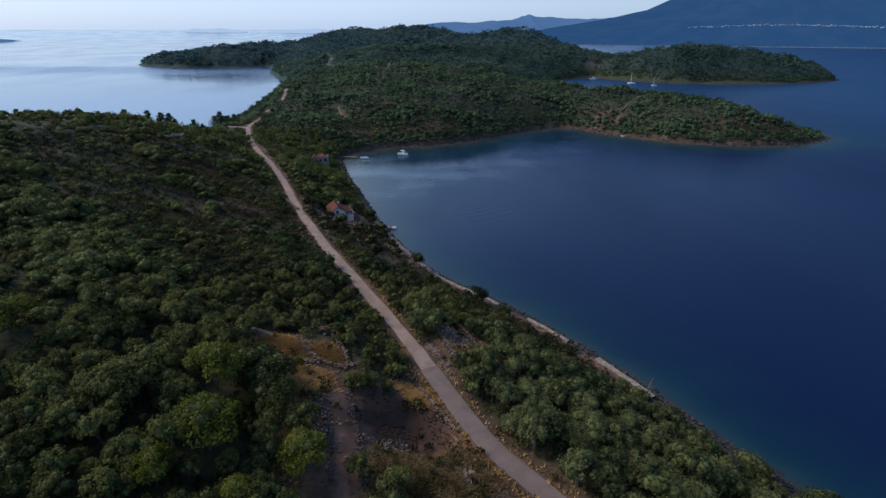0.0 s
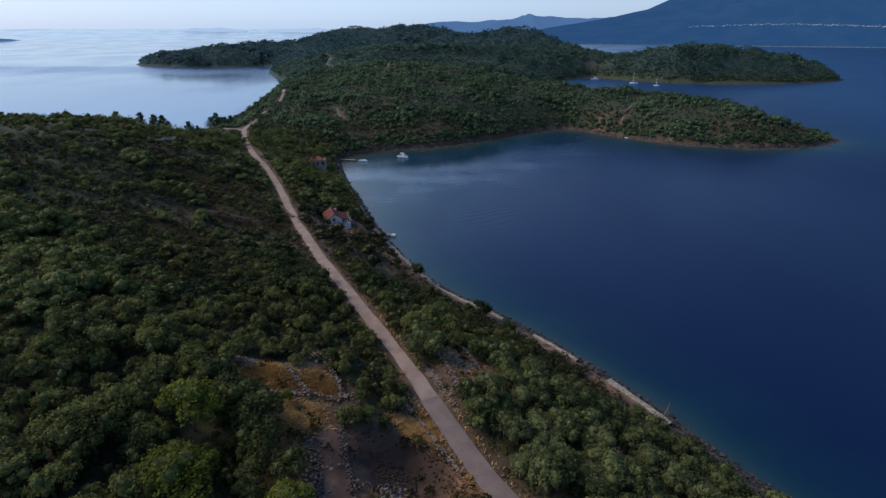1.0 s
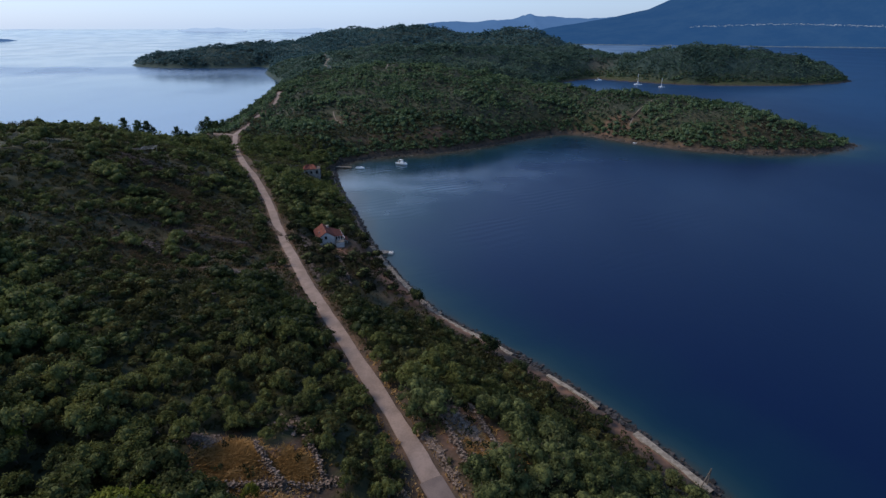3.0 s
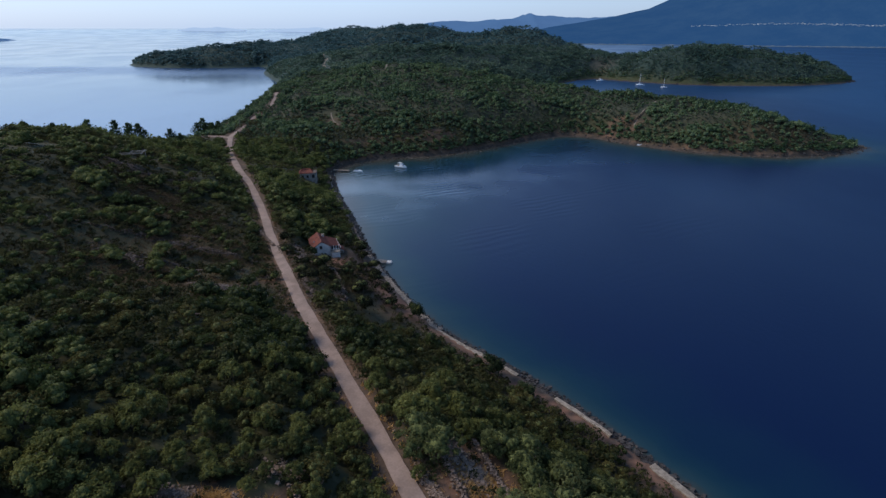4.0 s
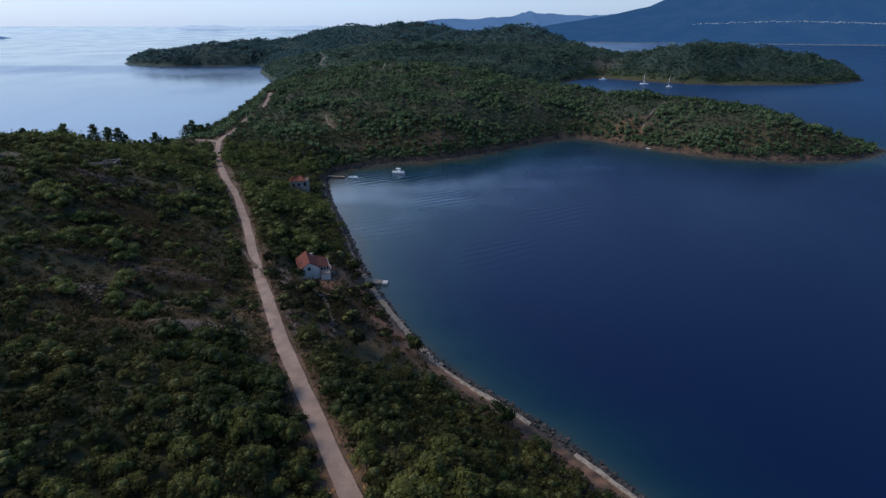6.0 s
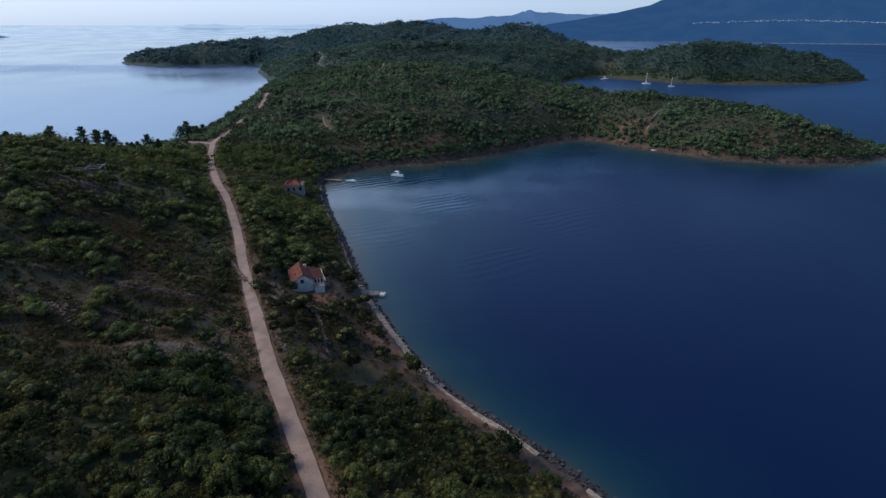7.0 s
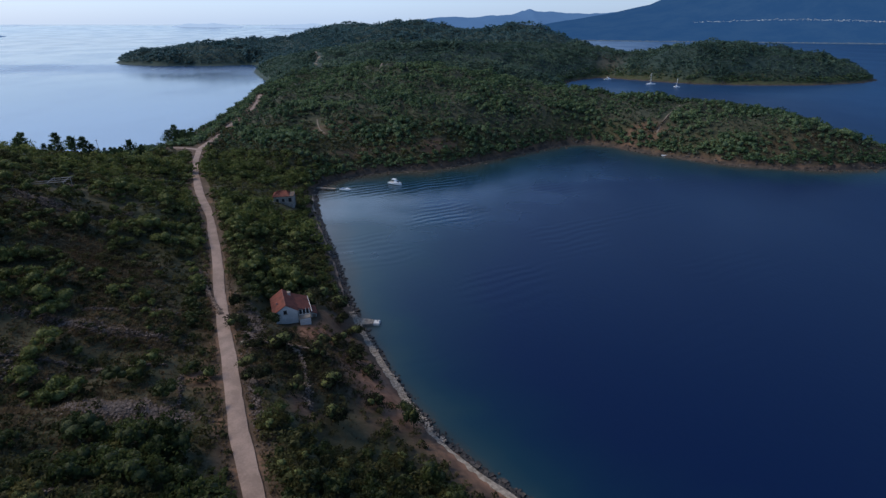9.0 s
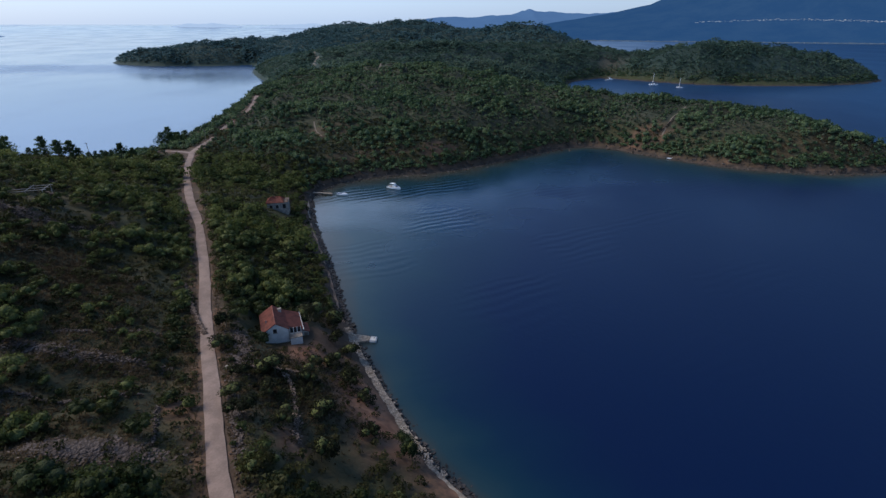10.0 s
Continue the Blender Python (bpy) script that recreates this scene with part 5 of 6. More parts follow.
for mat, pick, label in ((GRASS_DRY, side_of, "dry grass along the road verges"), (GRASS_DULL, ~side_of, "faded grass along the track verges")):
    w = v[pick]
    tagged(new("verge_grass", array_mesh("verge_grass", w, np.arange(len(w)).reshape(-1, 3), mat)), label, "grass", kind="stuff")

# ---- buildings ----
def tile_roof(corners, wave=0.24, thick=0.12):
    """One slope of a tiled roof: rounded tile courses that run from the eave (first two corners) to the ridge (last two)."""
    a, b, c, d = (Vector(p) for p in corners)
    n = max(4, int((b - a).length / wave) * 4)
    up = (b - a).cross(d - a).normalized()
    up = up if up.z > 0 else -up
    bm = bmesh.new()
    rows = 7
    grid = []
    for j in range(rows + 1):
        s = j / rows
        line = []
        for i in range(n + 1):
            k = i / n
            p = a.lerp(b, k).lerp(d.lerp(c, k), s)
            line.append(bm.verts.new(p + up * (0.05 * math.sin(i / 4 * 2 * math.pi) + 0.025 * (1 - (s * rows) % 1) + thick)))
        grid.append(line)
    low = [[bm.verts.new(a.lerp(b, i / n)) for i in range(n + 1)], [bm.verts.new(d.lerp(c, i / n)) for i in range(n + 1)]]
    for r0, r1 in [(low[0], grid[0])] + list(zip(grid, grid[1:])) + [(grid[-1], low[1])]:
        for i in range(n):
            bm.faces.new((r0[i], r0[i + 1], r1[i + 1], r1[i]))
    for i in (0, n):
        bm.faces.new([low[0][i]] + [g[i] for g in grid] + [low[1][i]])
    bmesh.ops.recalc_face_normals(bm, faces=bm.faces)
    return bm


def prism(points, y0, y1):
    """An outline in x and z drawn out along y."""
    bm = bmesh.new()
    f = [bm.verts.new((x, y0, z)) for x, z in points]
    g = [bm.verts.new((x, y1, z)) for x, z in points]
    n = len(points)
    bm.faces.new(f)
    bm.faces.new(g[::-1])
    for i in range(n):
        bm.faces.new((f[i], g[i], g[(i + 1) % n], f[(i + 1) % n]))
    bmesh.ops.recalc_face_normals(bm, faces=bm.faces)
    return bm


def window(parent, x, y, z, w, h, facing="y"):
    """A small window on a wall: frame, sill and a dark pane, proud of the wall's face by a few centimetres."""
    fr = bmesh.new()
    t = 0.07
    for x0, z0, x1, z1 in ((x - w / 2 - t, z - t, x + w / 2 + t, z), (x - w / 2 - t, z + h, x + w / 2 + t, z + h + t), (x - w / 2 - t, z, x - w / 2, z + h), (x + w / 2, z, x + w / 2 + t, z + h)):
        box(fr, x0, y - 0.05, z0, x1, y + 0.05, z1)
    f = part("window", fr, WOOD_OLD, parent, "weathered wooden window frame")
    part("pane", boxed(x - w / 2, y - 0.02, z, x + w / 2, y + 0.03, z + h), GLASS_DARK, f, "dark glass pane")
    part("sill", boxed(x - w / 2 - 0.12, y - 0.14, z - t - 0.06, x + w / 2 + 0.12, y + 0.02, z - t), CONCRETE, f)


house = thing("house", pose(-36.3, 162.2, 7.2, 0, 0, 21), "two-storey white plastered house with a terracotta roof above the bay", "house")
part("wall", prism([(0, -1.2), (4.6, -1.2), (4.6, 3.2), (2.3, 4.7), (0, 3.2)], 0, 7.2), PLASTER, house, "white plaster gabled wall")
part("wall", prism([(4.6, -1.2), (7.2, -1.2), (7.2, 2.15), (4.6, 3.1)], 0.9, 7.0), PLASTER_OLD, house, "grey weathered plaster side wing")
roof = part("roof", tile_roof([(-0.35, -0.3, 2.98), (-0.35, 7.5, 2.98), (2.3, 7.5, 4.74), (2.3, -0.3, 4.74)][::1]), TILES, house, "terracotta tiled roof slope")
part("roof", tile_roof([(7.5, 7.4, 2.1), (7.5, 0.5, 2.1), (4.6, 0.5, 3.24), (4.6, 7.4, 3.24)]), TILES, house, "terracotta tiled roof over the side wing")
part("roof", tile_roof([(4.75, 7.5, 3.12), (4.75, -0.3, 3.12), (2.3, -0.3, 4.74), (2.3, 7.5, 4.74)]), TILES, house, "terracotta tiled roof slope")
ridge = bmesh.new()
for i in range(20):
    tube(ridge, (2.3, -0.3 + i * 0.39, 4.84), (2.3, 0.12 + i * 0.39, 4.86), 0.09, 0.08, 8)
part("ridge_tile", ridge, TILES, house)
verge = bmesh.new()
box(verge, 7.42, 0.4, 2.02, 7.58, 7.5, 2.28)
part("gutter", verge, PLASTER, house, "white rendered eave edge")
chimney = part("chimney", boxed(3.3, 5.6, 3.4, 3.9, 6.1, 4.65, bevel=0.02), PLASTER_OLD, house)
part("cap", boxed(3.22, 5.52, 4.65, 3.98, 6.18, 4.75), CONCRETE, chimney)
vent = part("chimney", boxed(0.55, 2.6, 3.2, 0.85, 2.9, 4.25), PLASTER_OLD, house)
part("cap", boxed(0.5, 2.55, 4.25, 0.9, 2.95, 4.32), TILES, vent)
window(house, 2.1, -0.02, 2.75, 0.6, 0.75)
annex = part("annex", boxed(4.75, -1.5, -1.2, 7.0, 0.9, 1.75, bevel=0.03), PLASTER, house, "white plastered annex with a roof terrace")
part("terrace", boxed(4.65, -1.6, 1.75, 7.1, 0.9, 1.87), CONCRETE, annex)
for i in range(8):
    part("baluster", tube(bmesh.new(), (4.75 + i * 0.32, -1.5, 1.87), (4.75 + i * 0.32, -1.5, 2.75), 0.035, 0.035, 6), METAL, annex)
part("handrail", boxed(4.68, -1.55, 2.75, 7.05, -1.45, 2.82), METAL, annex)
for i in range(4):
    part("post", boxed(4.8 + i * 0.7, 0.3, 1.87, 4.92 + i * 0.7, 0.42, 3.0), PLASTER, annex)
part("glazing", boxed(4.92, 0.34, 1.9, 6.9, 0.38, 2.9), GLASS_DARK, annex, "dark veranda glazing")
lean = part("lean_to", prism([(7.2, -1.2), (8.5, -1.2), (8.5, 0.9), (7.2, 1.5)], 1.2, 4.2), PLASTER_OLD, house, "grey lean-to shed")
part("roof", tile_roof([(8.7, 4.4, 0.88), (8.7, 1.0, 0.88), (7.2, 1.0, 1.58), (7.2, 4.4, 1.58)]), TILES, lean)
part("door", boxed(7.6, 1.14, -0.9, 8.3, 1.22, 0.85), WOOD_OLD, lean, "dark plank door")

cottage = thing("stone_cottage", pose(-60.6, 244.2, 6.6, 0, 0, 10), "small stone cottage with a red hipped roof among the trees", "house")
part("wall", boxed(0, 0, -1.5, 6.8, 5.0, 2.9), material("rubble_wall", (0.30, 0.275, 0.25), (0.17, 0.155, 0.14), 1.5, 0.95, 0.08, 5), cottage, "grey rubble stone wall")
for q in ([(-0.25, -0.25, 2.85), (5.4, -0.25, 2.85), (4.0, 2.5, 4.3), (1.6, 2.5, 4.3)], [(5.4, 5.25, 2.85), (-0.25, 5.25, 2.85), (1.6, 2.5, 4.3), (4.0, 2.5, 4.3)],
          [(-0.25, 5.25, 2.85), (-0.25, -0.25, 2.85), (1.6, 2.48, 4.3), (1.6, 2.52, 4.3)], [(5.4, -0.25, 2.85), (5.4, 5.25, 2.85), (4.0, 2.52, 4.3), (4.0, 2.48, 4.3)]):
    part("roof", tile_roof(q), TILES, cottage, "red tiled hip of the roof")
part("terrace", boxed(5.45, -0.1, 2.9, 6.9, 5.1, 3.02), STONE, cottage, "grey stone-flagged terrace roof")
for x, y in ((5.6, 0.0), (6.7, 0.0), (5.6, 4.8), (6.7, 4.8)):
    part("post", boxed(x, y, 3.02, x + 0.12, y + 0.12, 3.9), WOOD_OLD, cottage)
part("beam", boxed(5.55, -0.02, 3.9, 6.9, 0.14, 4.0), WOOD_OLD, cottage)
window(cottage, 1.2, -0.02, 1.0, 0.8, 1.0)
window(cottage, 3.2, -0.02, 1.0, 0.8, 1.0)
window(cottage, 5.5, -0.02, 0.9, 1.0, 1.4)


def stone_wall(name, points, high, wide, seed, label, fallen=0.35, size=0.29):
    """A dry-stone wall of loose blocks along a line, partly fallen, following the ground."""
    rng = np.random.RandomState(seed)
    line = smooth_line(points, 0.25)
    n = int(len(line) * max(high, 0.6) / 0.16 * (1.5 if size < 0.21 else 2.1))
    k = rng.randint(0, len(line), n)
    way = np.gradient(line, axis=0)
    way /= np.linalg.norm(way, axis=1)[:, None] + 1e-9
    side = np.stack([-way[:, 1], way[:, 0]], -1)
    h = rng.uniform(0, 1, n)
    top = high * (1 - fallen * (0.5 + 0.5 * np.sin(k * 0.07 + seed)))
    xy = line[k] + side[k] * (rng.normal(0, 0.36, n) * wide * (1.35 - 0.7 * h))[:, None]
    z = ground_height(xy[:, 0], xy[:, 1]) + h * top - 0.05
    v, f = stones(rng, np.column_stack([xy, z]), rng.uniform(0.55, 1.25, n) * size)
    return tagged(new(name, array_mesh(name, v, f, STONE if size > 0.21 else STONE_CLOUD_TONE)), label, "stone wall", "dry-stone walls", "stuff")


def rubble(name, x, y, a, b, turn, count, seed, label, size=0.4):
    rng = np.random.RandomState(seed)
    q = rng.normal(0, 0.45, (count, 2))
    c, s = math.cos(radians(turn)), math.sin(radians(turn))
    xy = np.stack([x + q[:, 0] * a * c - q[:, 1] * b * s, y + q[:, 0] * a * s + q[:, 1] * b * c], -1)
    z = ground_height(xy[:, 0], xy[:, 1]) + np.exp(-(q ** 2).sum(1) * 3) * 0.25
    ok = road_distance(xy[:, 0], xy[:, 1])[0] > 1.75
    v, f = stones(rng, np.column_stack([xy, z])[ok], rng.uniform(0.35, 1.3, int(ok.sum())) * size, 0.6)
    # rubble past y 100 takes the stone that has cloud shade in its colour
    return tagged(new(name, array_mesh(name, v, f, STONE if y < 100 else STONE_CLOUD_TONE)), label, "rubble", kind="stuff")


FIELD = "tumbled grey dry-stone wall round a dry grass plot"
TERRACE = "long tumbled terrace wall of grey stones"
for i, (pts, high, wide, label) in enumerate((
        ([(-22.4, 69.6), (-19.6, 66.3), (-18.0, 64.9)], 0.8, 0.6, FIELD), ([(-17.4, 72.2), (-15.2, 69.2), (-14.3, 67.2)], 0.8, 0.55, FIELD),
        ([(-24.4, 63.0), (-18.0, 64.9), (-12.4, 67.6)], 0.7, 0.9, FIELD), ([(-19.0, 63.0), (-17.5, 58.3), (-14.4, 52.9), (-12.6, 45.0)], 0.4, 0.8, FIELD),
        ([(-14.6, 64.6), (-12.8, 59.0), (-10.6, 52.0), (-8.6, 44.0)], 0.3, 0.7, FIELD), ([(-7.2, 70.2), (-4.6, 67.0), (-1.8, 62.6), (2.0, 57.2)], 0.5, 0.32, "low stone edging wall beside the road"),
        ([(-2.6, 84.0), (0.6, 77.0), (2.8, 71.4), (5.2, 67.6)], 0.8, 0.7, "low tumbled stone wall beside the road"), ([(3.2, 86.0), (5.8, 79.0), (7.6, 73.6)], 1.0, 0.6, "grey stone wall beside the grove"),
) + (
        ([(-92, 136.0), (-80.4, 137.9), (-76.1, 139.5), (-69.8, 142.9), (-60.3, 144.0), (-50.2, 145.2), (-46.0, 146.4)], 0.6, 1.2, TERRACE), ([(-72.2, 128.4), (-63.6, 132.4), (-54.0, 134.0), (-46.0, 138.0)], 0.45, 0.8, TERRACE),
        ([(-72, 145.6), (-63.2, 148.8), (-52.2, 156.0)], 0.45, 0.8, TERRACE), ([(-42.5, 107.2), (-37.4, 115.8)], 0.6, 0.8, TERRACE), ([(-43.2, 136.2), (-42.4, 134.2), (-39.4, 127.9)], 0.6, 0.6, TERRACE),
        ([(-104, 188), (-94, 184), (-86, 188), (-80, 194)], 1.0, 1.3, TERRACE), ([(-29.2, 149.8), (-26.2, 145.0), (-22.6, 133.6)], 0.8, 0.8, "low field wall below the house"),
        ([(-36.4, 147.0), (-31.0, 149.8), (-26.0, 152.0)], 0.8, 0.9, "low field wall below the house"), ([(-58.4, 178.6), (-50.6, 165.6), (-45.4, 158.0)], 0.7, 0.6, "low stone edging above the track"),
        ([(-112, 214), (-100, 208), (-88, 214)], 0.9, 1.1, TERRACE), ([(118, 364), (128, 372), (140, 378)], 0.8, 0.7, TERRACE))):
    stone_wall("stone_wall", pts, high, wide, 500 + i, label, size=0.2 if label == TERRACE or label == FIELD and high < 0.6 else 0.235)
rubble("rubble_patch", -45.2, 124.4, 8, 2.3, 14, 3000, 61, "pale grey heap of loose field stones", 0.30)
rubble("rubble_patch", -37.4, 153.0, 2.6, 10, 22, 900, 62, "field of small loose stones beside the track", 0.26)
rubble("rubble_patch", -30.8, 133.5, 1.3, 13, 24, 600, 63, "small stones along the track's edge", 0.24)
rubble("rubble_patch", -28.0, 68.6, 3.0, 1.3, 10, 420, 73, "grey heap of field stones above the dry plot", 0.32)
rubble("rubble_patch", -17.8, 74.8, 3.4, 1.8, 0, 220, 64, "heap of grey field stones among bushes")
rubble("rubble_patch", -6.6, 53.5, 3.2, 2.4, 20, 90, 65, "scattered pale stones in the pit", 0.5)
rubble("rubble_patch", -1.6, 74.6, 0.9, 8.5, 29, 620, 75, "reddish loose stones along the road verge", 0.22)
rubble("rubble_patch", 2.6, 80.0, 2.2, 6.5, 28, 330, 66, "loose stones on the road bank")
rubble("rubble_patch", -61.0, 143.6, 12, 2.4, 4, 800, 70, "grey band of small field stones", 0.3)
rubble("rubble_patch", -95.0, 186.0, 8, 2.2, 12, 420, 71, "grey band of field stones on the slope", 0.32)
rubble("rubble_patch", -66.0, 129.5, 9, 4, -8, 400, 67, "loose stones on the terrace")
rubble("rubble_patch", -15.0, 52.0, 2.4, 8.5, 12, 130, 68, "stony bank of the pit", 0.3)
rubble("rubble_patch", 2.8, 49.0, 2.4, 3.4, 20, 170, 69, "pale stones in dry grass beside the road", 0.3)

rubble("rubble_patch", 11.1, 86.6, 2.6, 1.6, 20, 260, 72, "grey heap of field stones at the grove's edge", 0.34)

clod_rng = np.random.RandomState(74)
clod_xy = clod_rng.normal(0, 0.55, (1000, 2)) * (6.4, 4.0) + (-5.8, 58.6)
clod_ok = road_distance(clod_xy[:, 0], clod_xy[:, 1])[0] > 2.4
clod_xy = clod_xy[clod_ok]
v, f = stones(clod_rng, np.column_stack([clod_xy, ground_height(clod_xy[:, 0], clod_xy[:, 1]) + 0.03]), clod_rng.uniform(0.12, 0.42, len(clod_xy)) * clod_rng.uniform(0.4, 1, len(clod_xy)), 0.55)
tagged(new("earth_clods", array_mesh("earth_clods", v, f, material("pit_shade_earth", (0.056, 0.034, 0.025), (0.034, 0.021, 0.016), 1.2, 0.95, 0.05, 6, random_mix=0.5))), "clods of dug earth in the pit, its shade in their dark colour", "soil", kind="stuff")


# scrap dumped in the pit
def gz(x, y):
    return float(ground_height(np.array([x]), np.array([y]))[0])


WHITE_PLASTIC = material("dirty_white_plastic", (0.52, 0.50, 0.47), (0.36, 0.34, 0.31), 3.0, 0.5)
scrap_rng = random.Random(9)
scrap = thing("scrap_metal", pose(-9.0, 54.2, gz(-9.0, 54.2), 0, 0, 20), "tangle of bent dark reinforcing rods dumped in the pit", "scrap")
for i in range(9):
    rod = bmesh.new()
    x0, y0 = scrap_rng.uniform(-1.6, 1.6), scrap_rng.uniform(-0.9, 0.9)
    a = (x0, y0, -0.1)
    for k in range(4):
        b = (a[0] + scrap_rng.uniform(-0.5, 0.6), a[1] + scrap_rng.uniform(-0.4, 0.4), max(0.05, a[2] + (0.45 if k < 2 else -0.35) * scrap_rng.uniform(0.5, 1.3)))
        tube(rod, a, b, 0.035, 0.035, 5)
        a = b
    part("rod", rod, METAL, scrap)


def open_tub(x, y, radius, high, tip, label):
    tub = thing("plastic_tub", pose(x, y, gz(x, y) - 0.04, tip, tip * 0.6, 0), label, "tub", "dumped tubs")
    bm = bmesh.new()
    rings = []
    for rad, z in ((radius * 0.75, 0.0), (radius, high), (radius * 0.9, high), (radius * 0.68, 0.06)):
        rings.append([bm.verts.new((rad * math.cos(q * math.pi / 8), rad * math.sin(q * math.pi / 8), z)) for q in range(16)])
    for lo, hi in zip(rings, rings[1:]):
        for q in range(16):
            bm.faces.new((lo[q], lo[(q + 1) % 16], hi[(q + 1) % 16], hi[q]))
    bm.faces.new(rings[0][::-1])
    bm.faces.new(rings[-1])
    part("body", bm, WHITE_PLASTIC, tub)
    part("rim", tube(bmesh.new(), (-radius, 0, high + 0.01), (-radius + 0.14, 0, high + 0.01), 0.035, 0.035, 6), WHITE_PLASTIC, tub)


open_tub(-5.7, 53.4, 0.42, 0.5, 24, "round dirty white tub tipped over in the pit")
open_tub(-6.9, 50.4, 0.34, 0.45, -35, "small dirty white tub lying at the pit's edge")
open_tub(-4.3, 51.2, 0.3, 0.35, 40, "small dirty white tub lying in dry grass")
crate = thing("wire_crate", pose(-5.6, 54.6, gz(-5.6, 54.6), 0, 8, 30), "rusty wire crate frame standing in the pit", "crate")
for x0 in (-0.5, 0.5):
    for y0 in (-0.4, 0.4):
        part("corner_rod", tube(bmesh.new(), (x0, y0, -0.1), (x0, y0, 0.95), 0.03, 0.03, 5), METAL, crate)
for z0 in (0.15, 0.55, 0.93):
    for y0 in (-0.4, 0.4):
        part("rail", tube(bmesh.new(), (-0.5, y0, z0), (0.5, y0, z0), 0.025, 0.025, 5), METAL, crate)

# roofless ruin on the left slope
ruin = thing("ruin", pose(-104.5, 193.5, 27.2, 0, 0, 14), "roofless grey stone ruin with bare roof poles", "ruin")
ruin.location.z = gz(-101, 196) - 0.7
for x0, y0, x1, y1, top in ((0, 0, 8.4, 0.4, 0.0), (0, 4.5, 8.4, 4.9, 0.2), (0, 0.4, 0.4, 4.5, 0.1), (4.4, 0.4, 4.8, 4.5, 0.2), (8.0, 0.4, 8.4, 4.5, 0.0)):
    wall = bmesh.new()
    rng = random.Random(int(x0 * 10 + y0))
    n = max(2, int(max(x1 - x0, y1 - y0) / 0.8))
    for i in range(n):
        a, b = i / n, (i + 1) / n
        if x1 - x0 > y1 - y0:
            box(wall, x0 + (x1 - x0) * a, y0, -2.0, x0 + (x1 - x0) * b, y1, top + rng.uniform(-0.5, 0.25))
        else:
            box(wall, x0, y0 + (y1 - y0) * a, -2.0, x1, y0 + (y1 - y0) * b, top + rng.uniform(-0.5, 0.25))
    part("wall", wall, STONE, ruin, "broken dry-stone wall")
BLEACHED = material("bleached_poles", (0.30, 0.275, 0.245), (0.22, 0.20, 0.18), 2.0, 0.85)
for y0 in (0.3, 2.4, 4.6):
    part("roof_pole", tube(bmesh.new(), (-0.8, y0, 1.75), (8.8, y0 + 0.2, 1.9), 0.10, 0.08, 7), BLEACHED, ruin, "bleached roof pole")
for x0 in (0.2, 4.6, 8.2):
    part("roof_pole", tube(bmesh.new(), (x0, -0.2, 1.9), (x0, 5.0, 2.0), 0.10, 0.09, 7), BLEACHED, ruin, "bleached roof pole")
    for y0 in (0.2, 4.7):
        part("post", tube(bmesh.new(), (x0, y0, -1.0), (x0, y0, 1.85), 0.09, 0.08, 7), BLEACHED, ruin, "bleached post")

# ---- shore works and boats ----
jetty = thing("jetty", pose(-21.3, 175.6, 0, 0, 0, -3), "short stone jetty with a whitewashed concrete head", "jetty")
body = boxed(-1.0, -1.0, -1.4, 3.4, 1.0, 0.6)
for vert in body.verts:
    vert.co.y *= 1.9 if vert.co.x < 0 else 0.85
bmesh.ops.bevel(body, geom=body.edges[:], offset=0.08, segments=2, affect="EDGES")
part("body", body, CONCRETE, jetty)
part("head", boxed(3.35, -0.95, -1.4, 4.9, 0.95, 0.56, bevel=0.15), PLASTER, jetty, "whitewashed concrete head")
part("bollard", tube(bmesh.new(), (4.3, 0.2, 0.55), (4.3, 0.2, 0.85), 0.1, 0.13, 8), METAL, jetty)
pier = thing("pier", pose(-55.0, 285.2, 0, 0, 0, -11), "narrow pale concrete pier", "pier")
part("deck", boxed(0, -0.7, 0.35, 8.4, 0.7, 0.7, bevel=0.04), CONCRETE, pier)
for x in (1.2, 3.4, 5.6, 7.8):
    part("support", boxed(x - 0.3, -0.6, -1.6, x + 0.3, 0.6, 0.35), CONCRETE, pier)
for x in (2.0, 7.6):
    part("bollard", tube(bmesh.new(), (x, 0.4, 0.7), (x, 0.4, 1.0), 0.08, 0.1, 8), METAL, pier)


def hull_mesh(length, beam, free, draft, sheer=0.15):
    """A boat's hull along x with the bow at plus x, decked over."""
    bm = bmesh.new()
    rings = []
    for i in range(13):
        s = i / 12
        w = beam / 2 * (1 - max(0, (s - 0.45) / 0.55) ** 2.2) * (0.86 + 0.14 * min(1, s * 4))
        top = free * (1 + sheer * (s ** 2) * 2.2)
        x = (s - 0.5) * length
        w = max(w, 0.02)
        rings.append([bm.verts.new(p) for p in ((x, -w, top), (x + 0.04 * length * s, -w * 0.92, 0.25 * free), (x - 0.02 * length * s, -w * 0.55, -draft * 0.7), (x - 0.03 * length * s, 0, -draft),
                                                (x - 0.02 * length * s, w * 0.55, -draft * 0.7), (x + 0.04 * length * s, w * 0.92, 0.25 * free), (x, w, top))])
    for a, b in zip(rings, rings[1:]):
        for i in range(6):
            bm.faces.new((a[i], a[i + 1], b[i + 1], b[i]))
        bm.faces.new((a[6], a[0], b[0], b[6]))
    bm.faces.new(rings[0])
    bmesh.ops.recalc_face_normals(bm, faces=bm.faces)
    return bm


